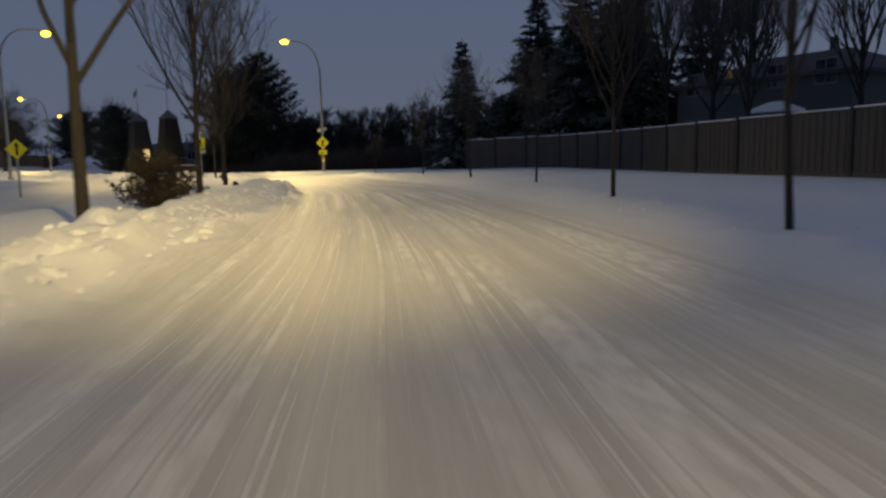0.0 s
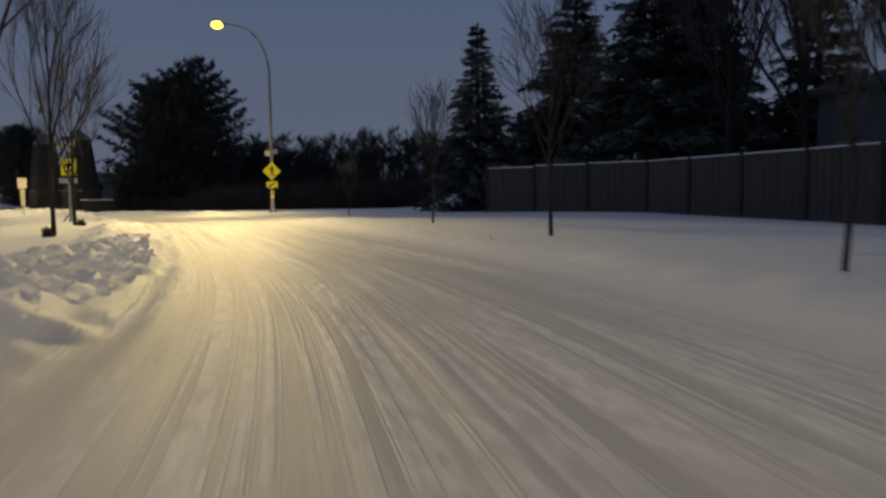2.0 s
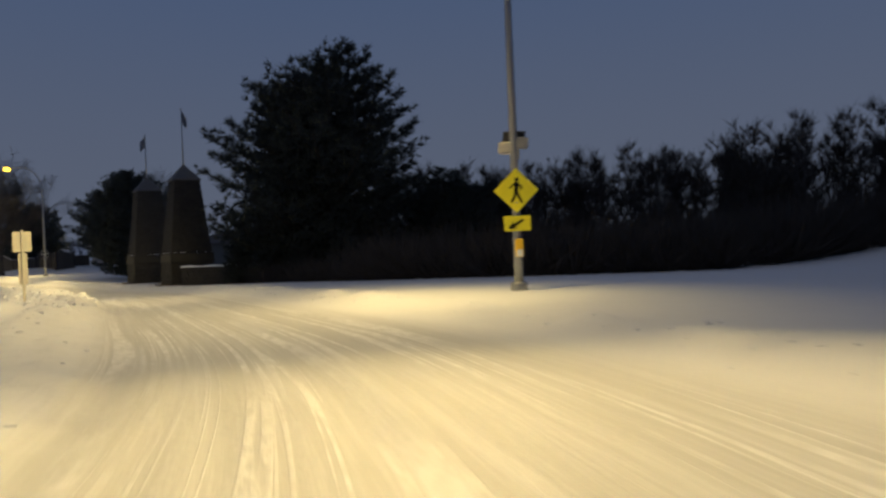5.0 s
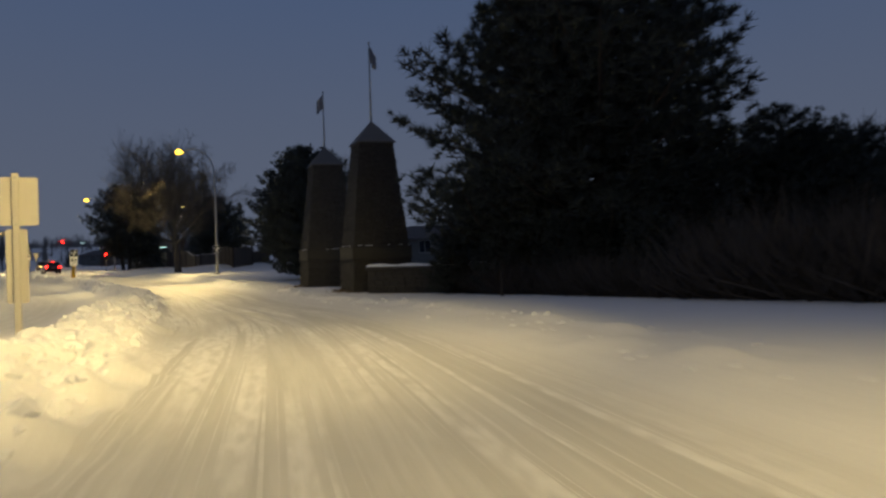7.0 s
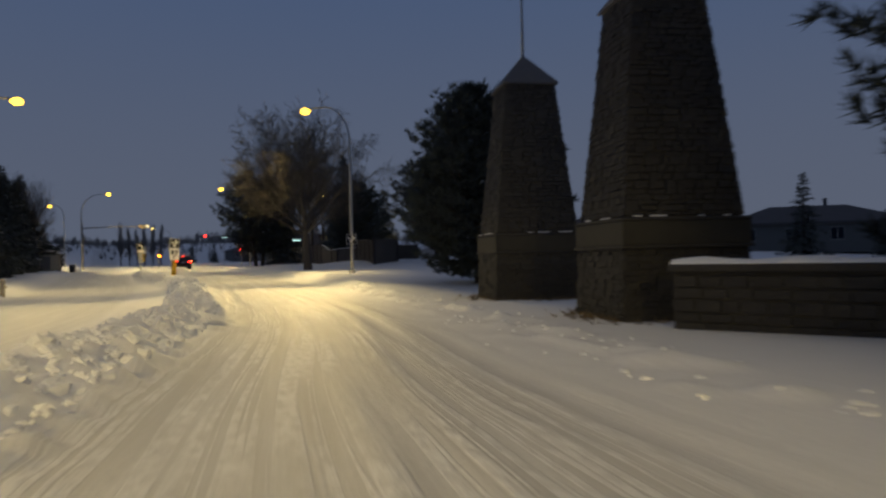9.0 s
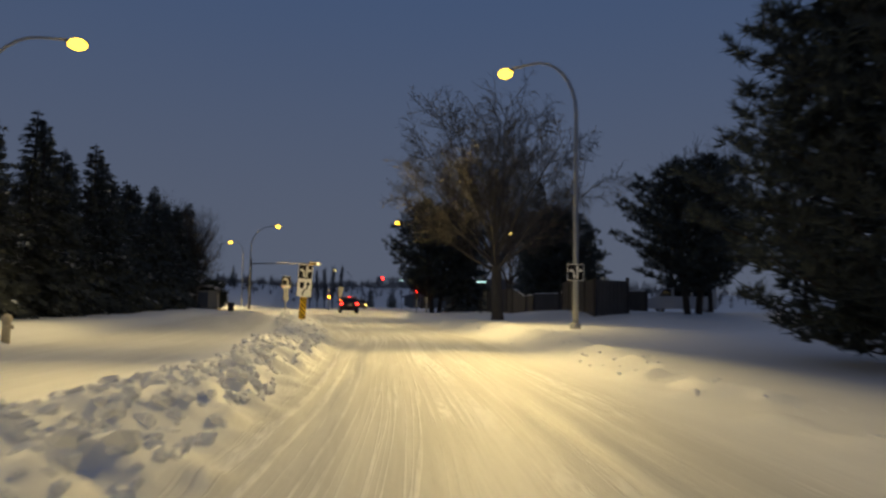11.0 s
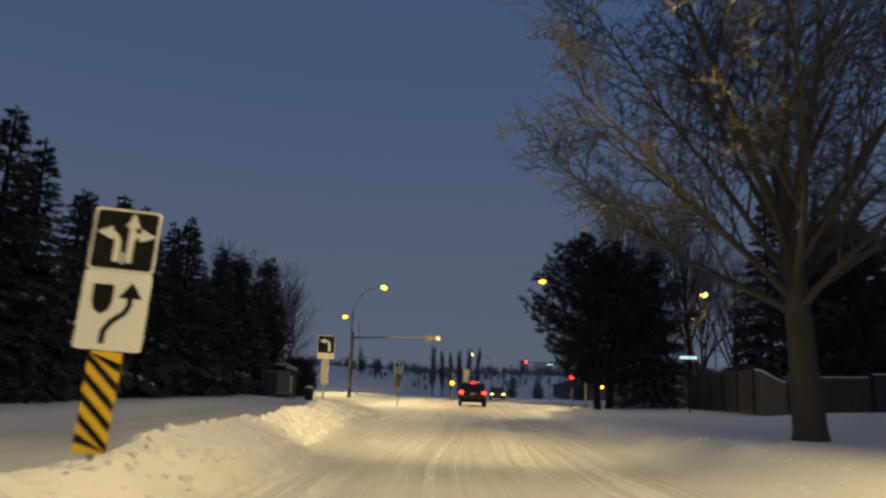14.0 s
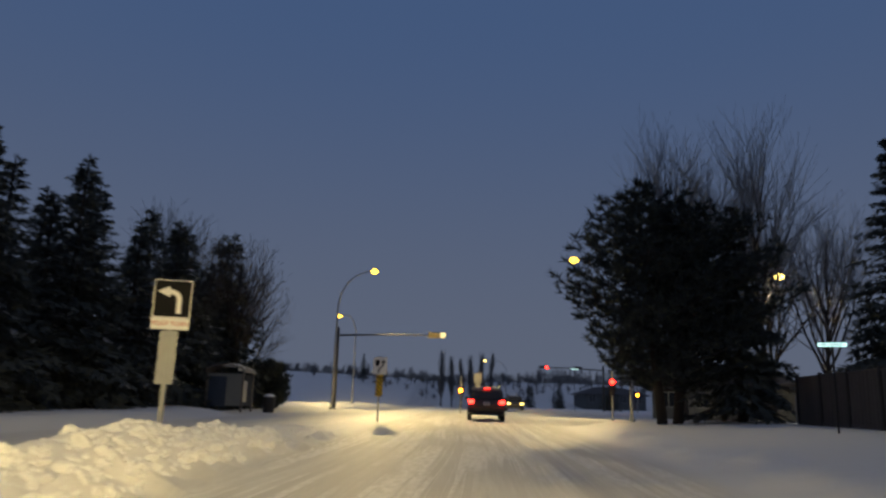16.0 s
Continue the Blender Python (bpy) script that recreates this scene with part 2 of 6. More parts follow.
def snow_ground():
    m = material("ground_snow", (0.85, 0.85, 0.858), 0.62, grain_size=14, vary=0.06, bump=0.35, spec=0.3)
    t = m.node_tree
    p = t.nodes["Principled BSDF"]
    base = p.inputs["Base Color"].links[0].from_socket
    uv = t.nodes.new("ShaderNodeUVMap")
    mp = t.nodes.new("ShaderNodeMapping")
    mp.inputs["Scale"].default_value = (0.13, 2.6, 1)
    t.links.new(uv.outputs[0], mp.inputs[0])
    n = t.nodes.new("ShaderNodeTexNoise")
    n.inputs["Scale"].default_value, n.inputs["Detail"].default_value, n.inputs["Roughness"].default_value = 1.0, 5, 0.6
    t.links.new(mp.outputs[0], n.inputs["Vector"])
    mp2 = t.nodes.new("ShaderNodeMapping")
    mp2.inputs["Scale"].default_value = (0.3, 8.5, 1)
    t.links.new(uv.outputs[0], mp2.inputs[0])
    nf = t.nodes.new("ShaderNodeTexNoise")
    nf.inputs["Scale"].default_value, nf.inputs["Detail"].default_value, nf.inputs["Roughness"].default_value = 1.0, 6, 0.65
    t.links.new(mp2.outputs[0], nf.inputs["Vector"])
    both = t.nodes.new("ShaderNodeMath")
    both.operation = "MULTIPLY_ADD"
    both.inputs[1].default_value = 0.55
    half = t.nodes.new("ShaderNodeMath")
    half.operation = "MULTIPLY"
    half.inputs[1].default_value = 0.45
    t.links.new(n.outputs[0], both.inputs[0])
    t.links.new(nf.outputs[0], half.inputs[0])
    t.links.new(half.outputs[0], both.inputs[2])
    cr = t.nodes.new("ShaderNodeMapRange")
    cr.inputs["From Min"].default_value, cr.inputs["From Max"].default_value = 0.62, 0.46
    t.links.new(both.outputs[0], cr.inputs["Value"])
    at = t.nodes.new("ShaderNodeAttribute")
    at.attribute_name = "packed"

    def math_node(kind, a, b):
        nd = t.nodes.new("ShaderNodeMath")
        nd.operation = kind
        for k, v in enumerate((a, b)):
            if isinstance(v, (int, float)):
                nd.inputs[k].default_value = v
            else:
                t.links.new(v, nd.inputs[k])
        return nd.outputs[0]

    def streak(along_scale, across_scale, detail, source):
        m_ = t.nodes.new("ShaderNodeMapping")
        m_.inputs["Scale"].default_value = (along_scale, across_scale, 1)
        t.links.new(source, m_.inputs[0])
        x_ = t.nodes.new("ShaderNodeTexNoise")
        x_.inputs["Scale"].default_value, x_.inputs["Detail"].default_value, x_.inputs["Roughness"].default_value = 1.0, detail, 0.5
        t.links.new(m_.outputs[0], x_.inputs["Vector"])
        return x_.outputs[0]

    # thin wandering ridges of loose snow that tyres have thrown up
    split = t.nodes.new("ShaderNodeSeparateXYZ")
    t.links.new(uv.outputs[0], split.inputs[0])
    sway = math_node("MULTIPLY", math_node("SUBTRACT", streak(0.045, 0.0, 1, uv.outputs[0]), 0.5), 1.3)
    bent = t.nodes.new("ShaderNodeCombineXYZ")
    t.links.new(split.outputs[0], bent.inputs[0])
    t.links.new(math_node("ADD", split.outputs[1], sway), bent.inputs[1])
    ridge = None
    for lengthwise, across, narrow, share in ((0.014, 1.0, 14.0, 1.0), (0.026, 2.4, 16.0, 0.95), (0.03, 5.5, 18.0, 0.8)):
        line = math_node("SUBTRACT", 1.0, math_node("MULTIPLY", math_node("ABSOLUTE", math_node("SUBTRACT", streak(lengthwise, across, 3.0, bent.outputs[0]), 0.5), 0.0), narrow * 2))
        edge = t.nodes.new("ShaderNodeMapRange")
        edge.interpolation_type = "SMOOTHSTEP"
        edge.inputs["From Min"].default_value, edge.inputs["From Max"].default_value, edge.inputs["To Max"].default_value = 0.15, 0.6, share
        t.links.new(line, edge.inputs["Value"])
        line = edge.outputs[0]
        ridge = line if ridge is None else math_node("MAXIMUM", ridge, line)
    torn = t.nodes.new("ShaderNodeMapRange")
    torn.inputs["From Min"].default_value, torn.inputs["From Max"].default_value, torn.inputs["To Min"].default_value = 0.42, 0.54, 0.1
    t.links.new(streak(0.16, 0.9, 4, uv.outputs[0]), torn.inputs["Value"])
    crumb = t.nodes.new("ShaderNodeMapRange")
    crumb.inputs["From Min"].default_value, crumb.inputs["From Max"].default_value, crumb.inputs["To Min"].default_value = 0.35, 0.6, 0.25
    t.links.new(streak(3.0, 9.0, 3, uv.outputs[0]), crumb.inputs["Value"])
    ridge = math_node("MULTIPLY", math_node("MULTIPLY", ridge, torn.outputs[0]), math_node("MULTIPLY", crumb.outputs[0], at.outputs["Fac"]))
    grey = math_node("MULTIPLY", math_node("ADD", math_node("MULTIPLY", cr.outputs[0], 0.36), 0.5), at.outputs["Fac"])
    clear = math_node("SUBTRACT", 1.0, ridge)
    mul = math_node("MULTIPLY", grey, clear)
    mix = t.nodes.new("ShaderNodeMix")
    mix.data_type = "RGBA"
    mix.inputs["B"].default_value = (0.53, 0.526, 0.518, 1)
    t.links.new(mul, mix.inputs["Factor"])
    t.links.new(base, mix.inputs["A"])
    t.links.new(mix.outputs["Result"], p.inputs["Base Color"])
    # fine relief: grains plus streaks along the lane
    b2 = t.nodes.new("ShaderNodeBump")
    b2.inputs["Strength"].default_value, b2.inputs["Distance"].default_value = 0.4, 0.05
    t.links.new(math_node("ADD", math_node("MULTIPLY", both.outputs[0], 0.6), math_node("MULTIPLY", ridge, 0.5)), b2.inputs["Height"])
    t.links.new(p.inputs["Normal"].links[0].from_socket, b2.inputs["Normal"])
    t.links.new(b2.outputs[0], p.inputs["Normal"])
    return m


SNOW_GROUND = snow_ground()
SNOW = material("fresh_snow", (0.85, 0.86, 0.88), 0.6, grain_size=10, vary=0.06, bump=0.5, spec=0.3)
STEEL = material("galvanised_steel", (0.36, 0.37, 0.38), 0.5, 0.6, 9, 0.25, 0.08)
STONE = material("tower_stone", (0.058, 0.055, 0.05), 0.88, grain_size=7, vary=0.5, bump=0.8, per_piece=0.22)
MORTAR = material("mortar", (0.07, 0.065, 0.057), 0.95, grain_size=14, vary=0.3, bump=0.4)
SHINGLE = material("grey_shingle", (0.14, 0.14, 0.145), 0.85, grain_size=10, vary=0.3, bump=0.4, per_piece=0.2)
BARK = material("dark_bark", (0.045, 0.037, 0.03), 0.9, grain_size=14, vary=0.5, bump=0.9, stretch=(1, 1, 0.25))
TWIG = material("twig_bark", (0.072, 0.062, 0.056), 0.9, grain_size=20, vary=0.4, bump=0.0)
# twigs of far trees, base colour lightened to put distance haze into it
HAZE_TWIG = material("haze_pale_twigs", (0.17, 0.17, 0.175), 0.9, grain_size=12, vary=0.35, bump=0.0)
ELM_BARK = material("elm_bark", (0.1, 0.09, 0.078), 0.9, grain_size=9, vary=0.5, bump=1.0, stretch=(1, 1, 0.25))
NEEDLE = material("spruce_needles", (0.095, 0.106, 0.096), 0.75, grain_size=6, vary=0.5, bump=0.0, per_piece=0.35, spec=0.2)
PINE_NEEDLE = material("pine_needles", (0.056, 0.068, 0.064), 0.75, grain_size=5, vary=0.5, bump=0.0, per_piece=0.35, spec=0.2)
# same wood as the boards, its colour darkened for shade on the posts
SHADED_POST = material("shaded_fence_posts", (0.05, 0.043, 0.04), 0.85, grain_size=12, vary=0.4, bump=0.4, stretch=(3, 3, 0.3))
DRY_GRASS = material("dry_grass", (0.2, 0.15, 0.085), 0.9, grain_size=9, vary=0.4, bump=0.0, per_piece=0.3)
FENCE = material("fence_boards", (0.1, 0.09, 0.082), 0.85, grain_size=12, vary=0.45, bump=0.4, stretch=(3, 3, 0.3), per_piece=0.15)
SIGN_YELLOW = material("fluorescent_yellow", (0.80, 0.72, 0.02), 0.45, grain_size=4, vary=0.08, bump=0.02)
SIGN_ORANGE = material("hazard_yellow", (0.80, 0.50, 0.02), 0.45, grain_size=4, vary=0.1, bump=0.02)
SIGN_WHITE = material("sign_white", (0.80, 0.80, 0.78), 0.45, grain_size=4, vary=0.08, bump=0.02)
SIGN_BLACK = material("sign_black", (0.012, 0.012, 0.013), 0.7, grain_size=4, vary=0.2, bump=0.02, spec=0.1)
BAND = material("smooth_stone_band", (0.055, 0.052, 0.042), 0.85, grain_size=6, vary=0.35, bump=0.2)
BROWN_NEEDLE = material("winter_juniper", (0.085, 0.068, 0.05), 0.8, grain_size=5, vary=0.5, bump=0.0, per_piece=0.3, spec=0.2)
DULL_YELLOW = material("dull_yellow_board", (0.12, 0.09, 0.04), 0.6, grain_size=5, vary=0.25, bump=0.03)
SIGN_RED = material("sign_red", (0.55, 0.12, 0.08), 0.5, grain_size=4, vary=0.1, bump=0.02)
SIGN_BACK = material("sign_aluminium", (0.48, 0.46, 0.40), 0.5, 0.3, 5, 0.15, 0.03)
BLACK = material("black_plastic", (0.02, 0.02, 0.022), 0.5, grain_size=9, vary=0.3, bump=0.05)
VAN_PAINT = material("van_paint", (0.42, 0.42, 0.43), 0.35, 0.1, 4, 0.15, 0.02)
PAINT = material("car_paint", (0.04, 0.04, 0.045), 0.28, 0.3, 3, 0.2, 0.0, spec=0.6)
GLASS = material("tinted_glass", (0.012, 0.013, 0.015), 0.08, 0.0, 3, 0.1, 0.0, spec=0.7)
BLUE_PANEL = material("poster_blue", (0.045, 0.07, 0.12), 0.4, grain_size=3, vary=0.4, bump=0.0)
FROSTED = material("frosted_glass", (0.24, 0.25, 0.25), 0.35, 0.0, 5, 0.3, 0.05, spec=0.6)
RUBBER = material("tyre_rubber", (0.025, 0.025, 0.025), 0.85, grain_size=20, vary=0.3, bump=0.2)
RIM = material("alloy_rim", (0.32, 0.32, 0.33), 0.35, 0.8, 8, 0.2, 0.05)
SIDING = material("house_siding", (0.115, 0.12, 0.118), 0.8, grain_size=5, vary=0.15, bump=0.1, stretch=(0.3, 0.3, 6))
ROOFING = material("roof_shingles", (0.10, 0.095, 0.1), 0.9, grain_size=9, vary=0.35, bump=0.4)
PANE = material("dark_window", (0.02, 0.025, 0.035), 0.08, grain_size=3, vary=0.2, bump=0.0, spec=0.7)
TRIM = material("painted_trim", (0.24, 0.24, 0.235), 0.6, grain_size=6, vary=0.12, bump=0.05)
# mast metal, much darker than STEEL
MAST = material("dark_mast", (0.06, 0.06, 0.058), 0.6, 0.4, 9, 0.3, 0.08)
SHELTER = material("shelter_frame", (0.22, 0.2, 0.18), 0.5, 0.5, 8, 0.25, 0.05)
FLAG = material("flag_cloth", (0.3, 0.3, 0.33), 0.85, grain_size=6, vary=0.5, bump=0.1)
HYDRANT = material("hydrant_paint", (0.55, 0.48, 0.34), 0.55, grain_size=8, vary=0.3, bump=0.1)
WARM = glowing("sodium_lens", (1.0, 0.6, 0.03), 8.0)
WHITE_LAMP = glowing("white_lens", (1.0, 0.72, 0.16), 7)
RED_LAMP = glowing("red_signal", (1.0, 0.004, 0.0022), 80)
TAIL = glowing("tail_lamp", (1.0, 0.02, 0.012), 15)
AMBER = glowing("amber_signal", (1.0, 0.2, 0.01), 22)
NAME_GLOW = glowing("lit_name_sign", (0.55, 0.9, 0.85), 1.6)
BLIND = material("lamp_off", (0.05, 0.05, 0.05), 0.4, grain_size=5, vary=0.2, bump=0)


# ---- mesh helpers ----
class Shape:
    """A growing mesh."""

    def __init__(self):
        self.v, self.f = [], []

    def add(self, verts, faces):
        n = len(self.v)
        self.v += [tuple(p) for p in verts]
        self.f += [tuple(i + n for i in face) for face in faces]
        return self

    def box(self, lo, hi, bev=0.0, m=None):
        (a, b, c), (d, e, f) = lo, hi
        if bev <= 0:
            vs = [(x, y, z) for x in (a, d) for y in (b, e) for z in (c, f)]
            fs = [(0, 1, 3, 2), (4, 6, 7, 5), (0, 4, 5, 1), (2, 3, 7, 6), (0, 2, 6, 4), (1, 5, 7, 3)]
        else:
            bm = bmesh.new()
            bmesh.ops.create_cube(bm, size=1.0)
            for p in bm.verts:
                p.co = Vector(((a + d) / 2 + p.co.x * (d - a), (b + e) / 2 + p.co.y * (e - b), (c + f) / 2 + p.co.z * (f - c)))
            bmesh.ops.bevel(bm, geom=bm.edges[:] + bm.verts[:], offset=bev, segments=1, affect="EDGES")
            bm.verts.index_update()
            vs, fs = [p.co[:] for p in bm.verts], [[p.index for p in q.verts] for q in bm.faces]
            bm.free()
        if m is not None:
            vs = [m @ Vector(p) for p in vs]
        return self.add(vs, fs)

    def tube(self, pts, radii, n=8, cap=True):
        pts = [Vector(p) for p in pts]
        rings = []
        for i, p in enumerate(pts):
            t = (pts[min(i + 1, len(pts) - 1)] - pts[max(i - 1, 0)]).normalized()
            u = t.orthogonal().normalized() if i == 0 else (u - t * u.dot(t)).normalized()
            w = t.cross(u)
            r = radii[i] if isinstance(radii, (list, tuple)) else radii
            rings.append([p + (u * math.cos(2 * math.pi * k / n) + w * math.sin(2 * math.pi * k / n)) * r for k in range(n)])
        vs = [q for ring in rings for q in ring]
        fs = [(i * n + k, i * n + (k + 1) % n, (i + 1) * n + (k + 1) % n, (i + 1) * n + k) for i in range(len(pts) - 1) for k in range(n)]
        if cap:
            fs += [tuple(range(n - 1, -1, -1)), tuple((len(pts) - 1) * n + k for k in range(n))]
        return self.add(vs, fs)

    def prism(self, outline, y0, y1, m=None):
        """A flat outline in x, z drawn out along y."""
        n = len(outline)
        vs = [(x, y0, z) for x, z in outline] + [(x, y1, z) for x, z in outline]
        fs = [tuple(range(n)), tuple(range(2 * n - 1, n - 1, -1))] + [(i, i + n, (i + 1) % n + n, (i + 1) % n) for i in range(n)]
        if m is not None:
            vs = [m @ Vector(p) for p in vs]
        return self.add(vs, fs)

    def ball(self, centre, r, squash=(1, 1, 1), rings=6, n=10):
        vs, fs = [], []
        for i in range(rings + 1):
            a = math.pi * i / rings
            vs += [(centre[0] + r * squash[0] * math.sin(a) * math.cos(2 * math.pi * k / n), centre[1] + r * squash[1] * math.sin(a) * math.sin(2 * math.pi * k / n), centre[2] + r * squash[2] * math.cos(a)) for k in range(n)]
        for i in range(rings):
            fs += [(i * n + k, (i + 1) * n + k, (i + 1) * n + (k + 1) % n, i * n + (k + 1) % n) for k in range(n)]
        return self.add(vs, fs)


def mesh_of(name, shape, mat, soft=False):
    me = bpy.data.meshes.new(name)
    me.from_pydata(shape.v, [], shape.f)
    me.materials.append(mat)
    if soft:
        me.polygons.foreach_set("use_smooth", [True] * len(me.polygons))
    me.update()
    return me


def part(name, shape, mat, parent, label="", soft=False, m=None):
    ob = new(name, mesh_of(name, shape, mat, soft))
    ob.parent = parent
    if m is not None:
        ob.matrix_basis = m
    return tagged(ob, label)


def thing(name, label, category, m, group="", kind=""):
    ob = new(name)
    ob.empty_display_size = 0.3
    ob.matrix_basis = m
    return tagged(ob, label, category, group, kind)


def stand(x, y, turn=0.0, sink=0.0, scale=1.0):
    return pose(x, y, ground_at(x, y) - sink, 0, 0, turn) @ Matrix.Scale(scale, 4)


# ---- ground ----
def build_ground():
    rows = np.concatenate([[-2060, -900, -300, -150], np.arange(-60, -5, 2.0), np.arange(-5, 148, 0.122), np.arange(150, 172, 0.25), np.arange(172, 277, 1.5), np.arange(280, 330, 5.0), [330, 420, 600, 1000, 1900]])
    cols = np.concatenate([[-1900, -900, -400, -200, -120, -80, -60], np.arange(-40, -16, 2.0), np.arange(-16, -5.2, 0.6), np.arange(-5.2, -1.0, 0.09), np.arange(-1.0, 4.8, 0.1), np.arange(4.8, 12, 0.5), np.arange(12, 40, 1.6), [45, 55, 70, 90, 130, 220, 450, 900, 1900]])
    s, d = np.meshgrid(rows, cols, indexing="ij")
    x, y = road_place(s, np.maximum(d, -40))
    fan = np.radians(np.interp(s, [-60, 277], [245, 150]))
    more = np.maximum(-d - 40, 0)
    x, y = x + more * np.cos(fan), y + more * np.sin(fan)
    z = ground_height(np.clip(s, -60, 330), d)
    nr, nc = s.shape
    verts = np.stack([x, y, z], -1).reshape(-1, 3)
    i = np.arange(nr * nc).reshape(nr, nc)
    quads = np.stack([i[:-1, :-1], i[:-1, 1:], i[1:, 1:], i[1:, :-1]], -1).reshape(-1, 4)
    me = bpy.data.meshes.new("ground")
    me.vertices.add(len(verts))
    me.vertices.foreach_set("co", verts.ravel())
    me.loops.add(quads.size)
    me.loops.foreach_set("vertex_index", quads.ravel())
    me.polygons.add(len(quads))
    me.polygons.foreach_set("loop_start", np.arange(0, quads.size, 4))
    me.polygons.foreach_set("use_smooth", np.ones(len(quads), bool))
    uv = me.uv_layers.new(name="lane")
    uv.data.foreach_set("uv", np.stack([s.ravel()[quads.ravel()], d.ravel()[quads.ravel()]], -1).ravel())
    toe, edge = left_toe(s), right_edge(s)
    packed = smooth(toe - 0.1, toe + 0.5, d) * (1 - smooth(edge - 1.2, edge + 0.1, d)) + 0.7 * smooth(far_edge(s), far_edge(s) + 0.6, d) * (1 - smooth(far_lane(s) - 0.6, far_lane(s), d))
    at = me.attributes.new("packed", "FLOAT", "POINT")
    at.data.foreach_set("value", packed.ravel())
    me.materials.append(SNOW_GROUND)
    me.update(calc_edges=True)
    me.validate()
    return tagged(new("ground", me), "snow-covered road, verges and ploughed bank with tyre tracks", "ground", kind="structure")


GROUND = build_ground()


def chunk_field():
    """Broken rounded lumps on the ploughed bank and along the verge."""
    rng = random.Random(5)
    g = Shape()
    balls = []
    for fine in (1, 2):
        bm = bmesh.new()
        bmesh.ops.create_icosphere(bm, subdivisions=fine, radius=1.0)
        bm.verts.index_update()
        balls.append(([v.co.copy() for v in bm.verts], [[v.index for v in f.verts] for f in bm.faces]))
        bm.free()
    lumps = []
    for k in range(8):
        one = Shape().add([p * (1 + 0.55 * noise.noise(p * 1.3 + Vector((k * 3.1, k * 1.7, 5.0))) + rng.uniform(-0.09, 0.09)) for p in balls[1][0]], balls[1][1])
        lumps.append(mesh_of("snow_chunk", one, SNOW))
    single = 0
    spots = [(rng.uniform(0, 146), rng.gauss(0.1, 0.6), 1, rng.uniform(0.02, 0.06)) for _ in range(2800)] + [(rng.uniform(0, 130), rng.gauss(1.0, 0.4), 0, rng.uniform(0.02, 0.06)) for _ in range(650)]
    spots += [(rng.uniform(58, 142), rng.gauss(0.08, 0.36), 1, 0.05 + 0.1 * rng.random() ** 2.2) for _ in range(2500)] + [(rng.uniform(0, 36), rng.gauss(0.2, 0.42), 1, 0.05 + 0.1 * rng.random() ** 2) for _ in range(1500)]
    spots += [(rng.uniform(60, 143), rng.gauss(0.3, 0.42), 1, 0.035 + 0.085 * rng.random() ** 2) for _ in range(3200)]
    for s, off, left, r in spots:
        if left and float(bank_high(s)) < 0.3 * rng.random() + 0.08:
            continue
        d = float(left_toe(s)) - 0.7 + max(-0.75, min(off, 0.75)) if left else float(right_edge(s)) + off
        r *= 0.6 if not left and s < 56 else 0.85
        x, y = (float(q) for q in road_place(s, d))
        base, faces = balls[1 if r > 0.08 else 0]
        sx, sy, ph = rng.uniform(0, 6), rng.uniform(0, 6), rng.uniform(0, 6)
        m = Matrix.Translation((x, y, float(ground_height(s, d)) - r * (0.1 if r < 0.06 else 0.3))) @ Euler((rng.uniform(-0.6, 0.6), rng.uniform(-0.6, 0.6), rng.uniform(0, 6.3))).to_matrix().to_4x4() @ Matrix.Diagonal((r * rng.uniform(0.9, 1.5), r * rng.uniform(0.8, 1.2), r * rng.uniform(0.65, 1.0), 1))
        if left and r > 0.08 and 60 < s < 128 and single < 300:
            ob = new("snow_chunk", lumps[single % 8])
            ob.parent, ob.matrix_basis = GROUND, m
            single += 1
            continue
        g.add([m @ (p * (1 + 0.55 * noise.noise(p * 1.3 + Vector((sx, sy, ph)) * 9) + rng.uniform(-0.09, 0.09))) for p in base], faces)
    tagged(new("snow_chunks", mesh_of("snow_chunks", g, SNOW)), "broken chunks of ploughed snow lying along the road edges", "snow", kind="stuff")


chunk_field()


# ---- street lamps ----
def at_road(s, d):
    x, y = road_place(s, d)
    return float(x), float(y)


LAMP_POWER = 21500.0


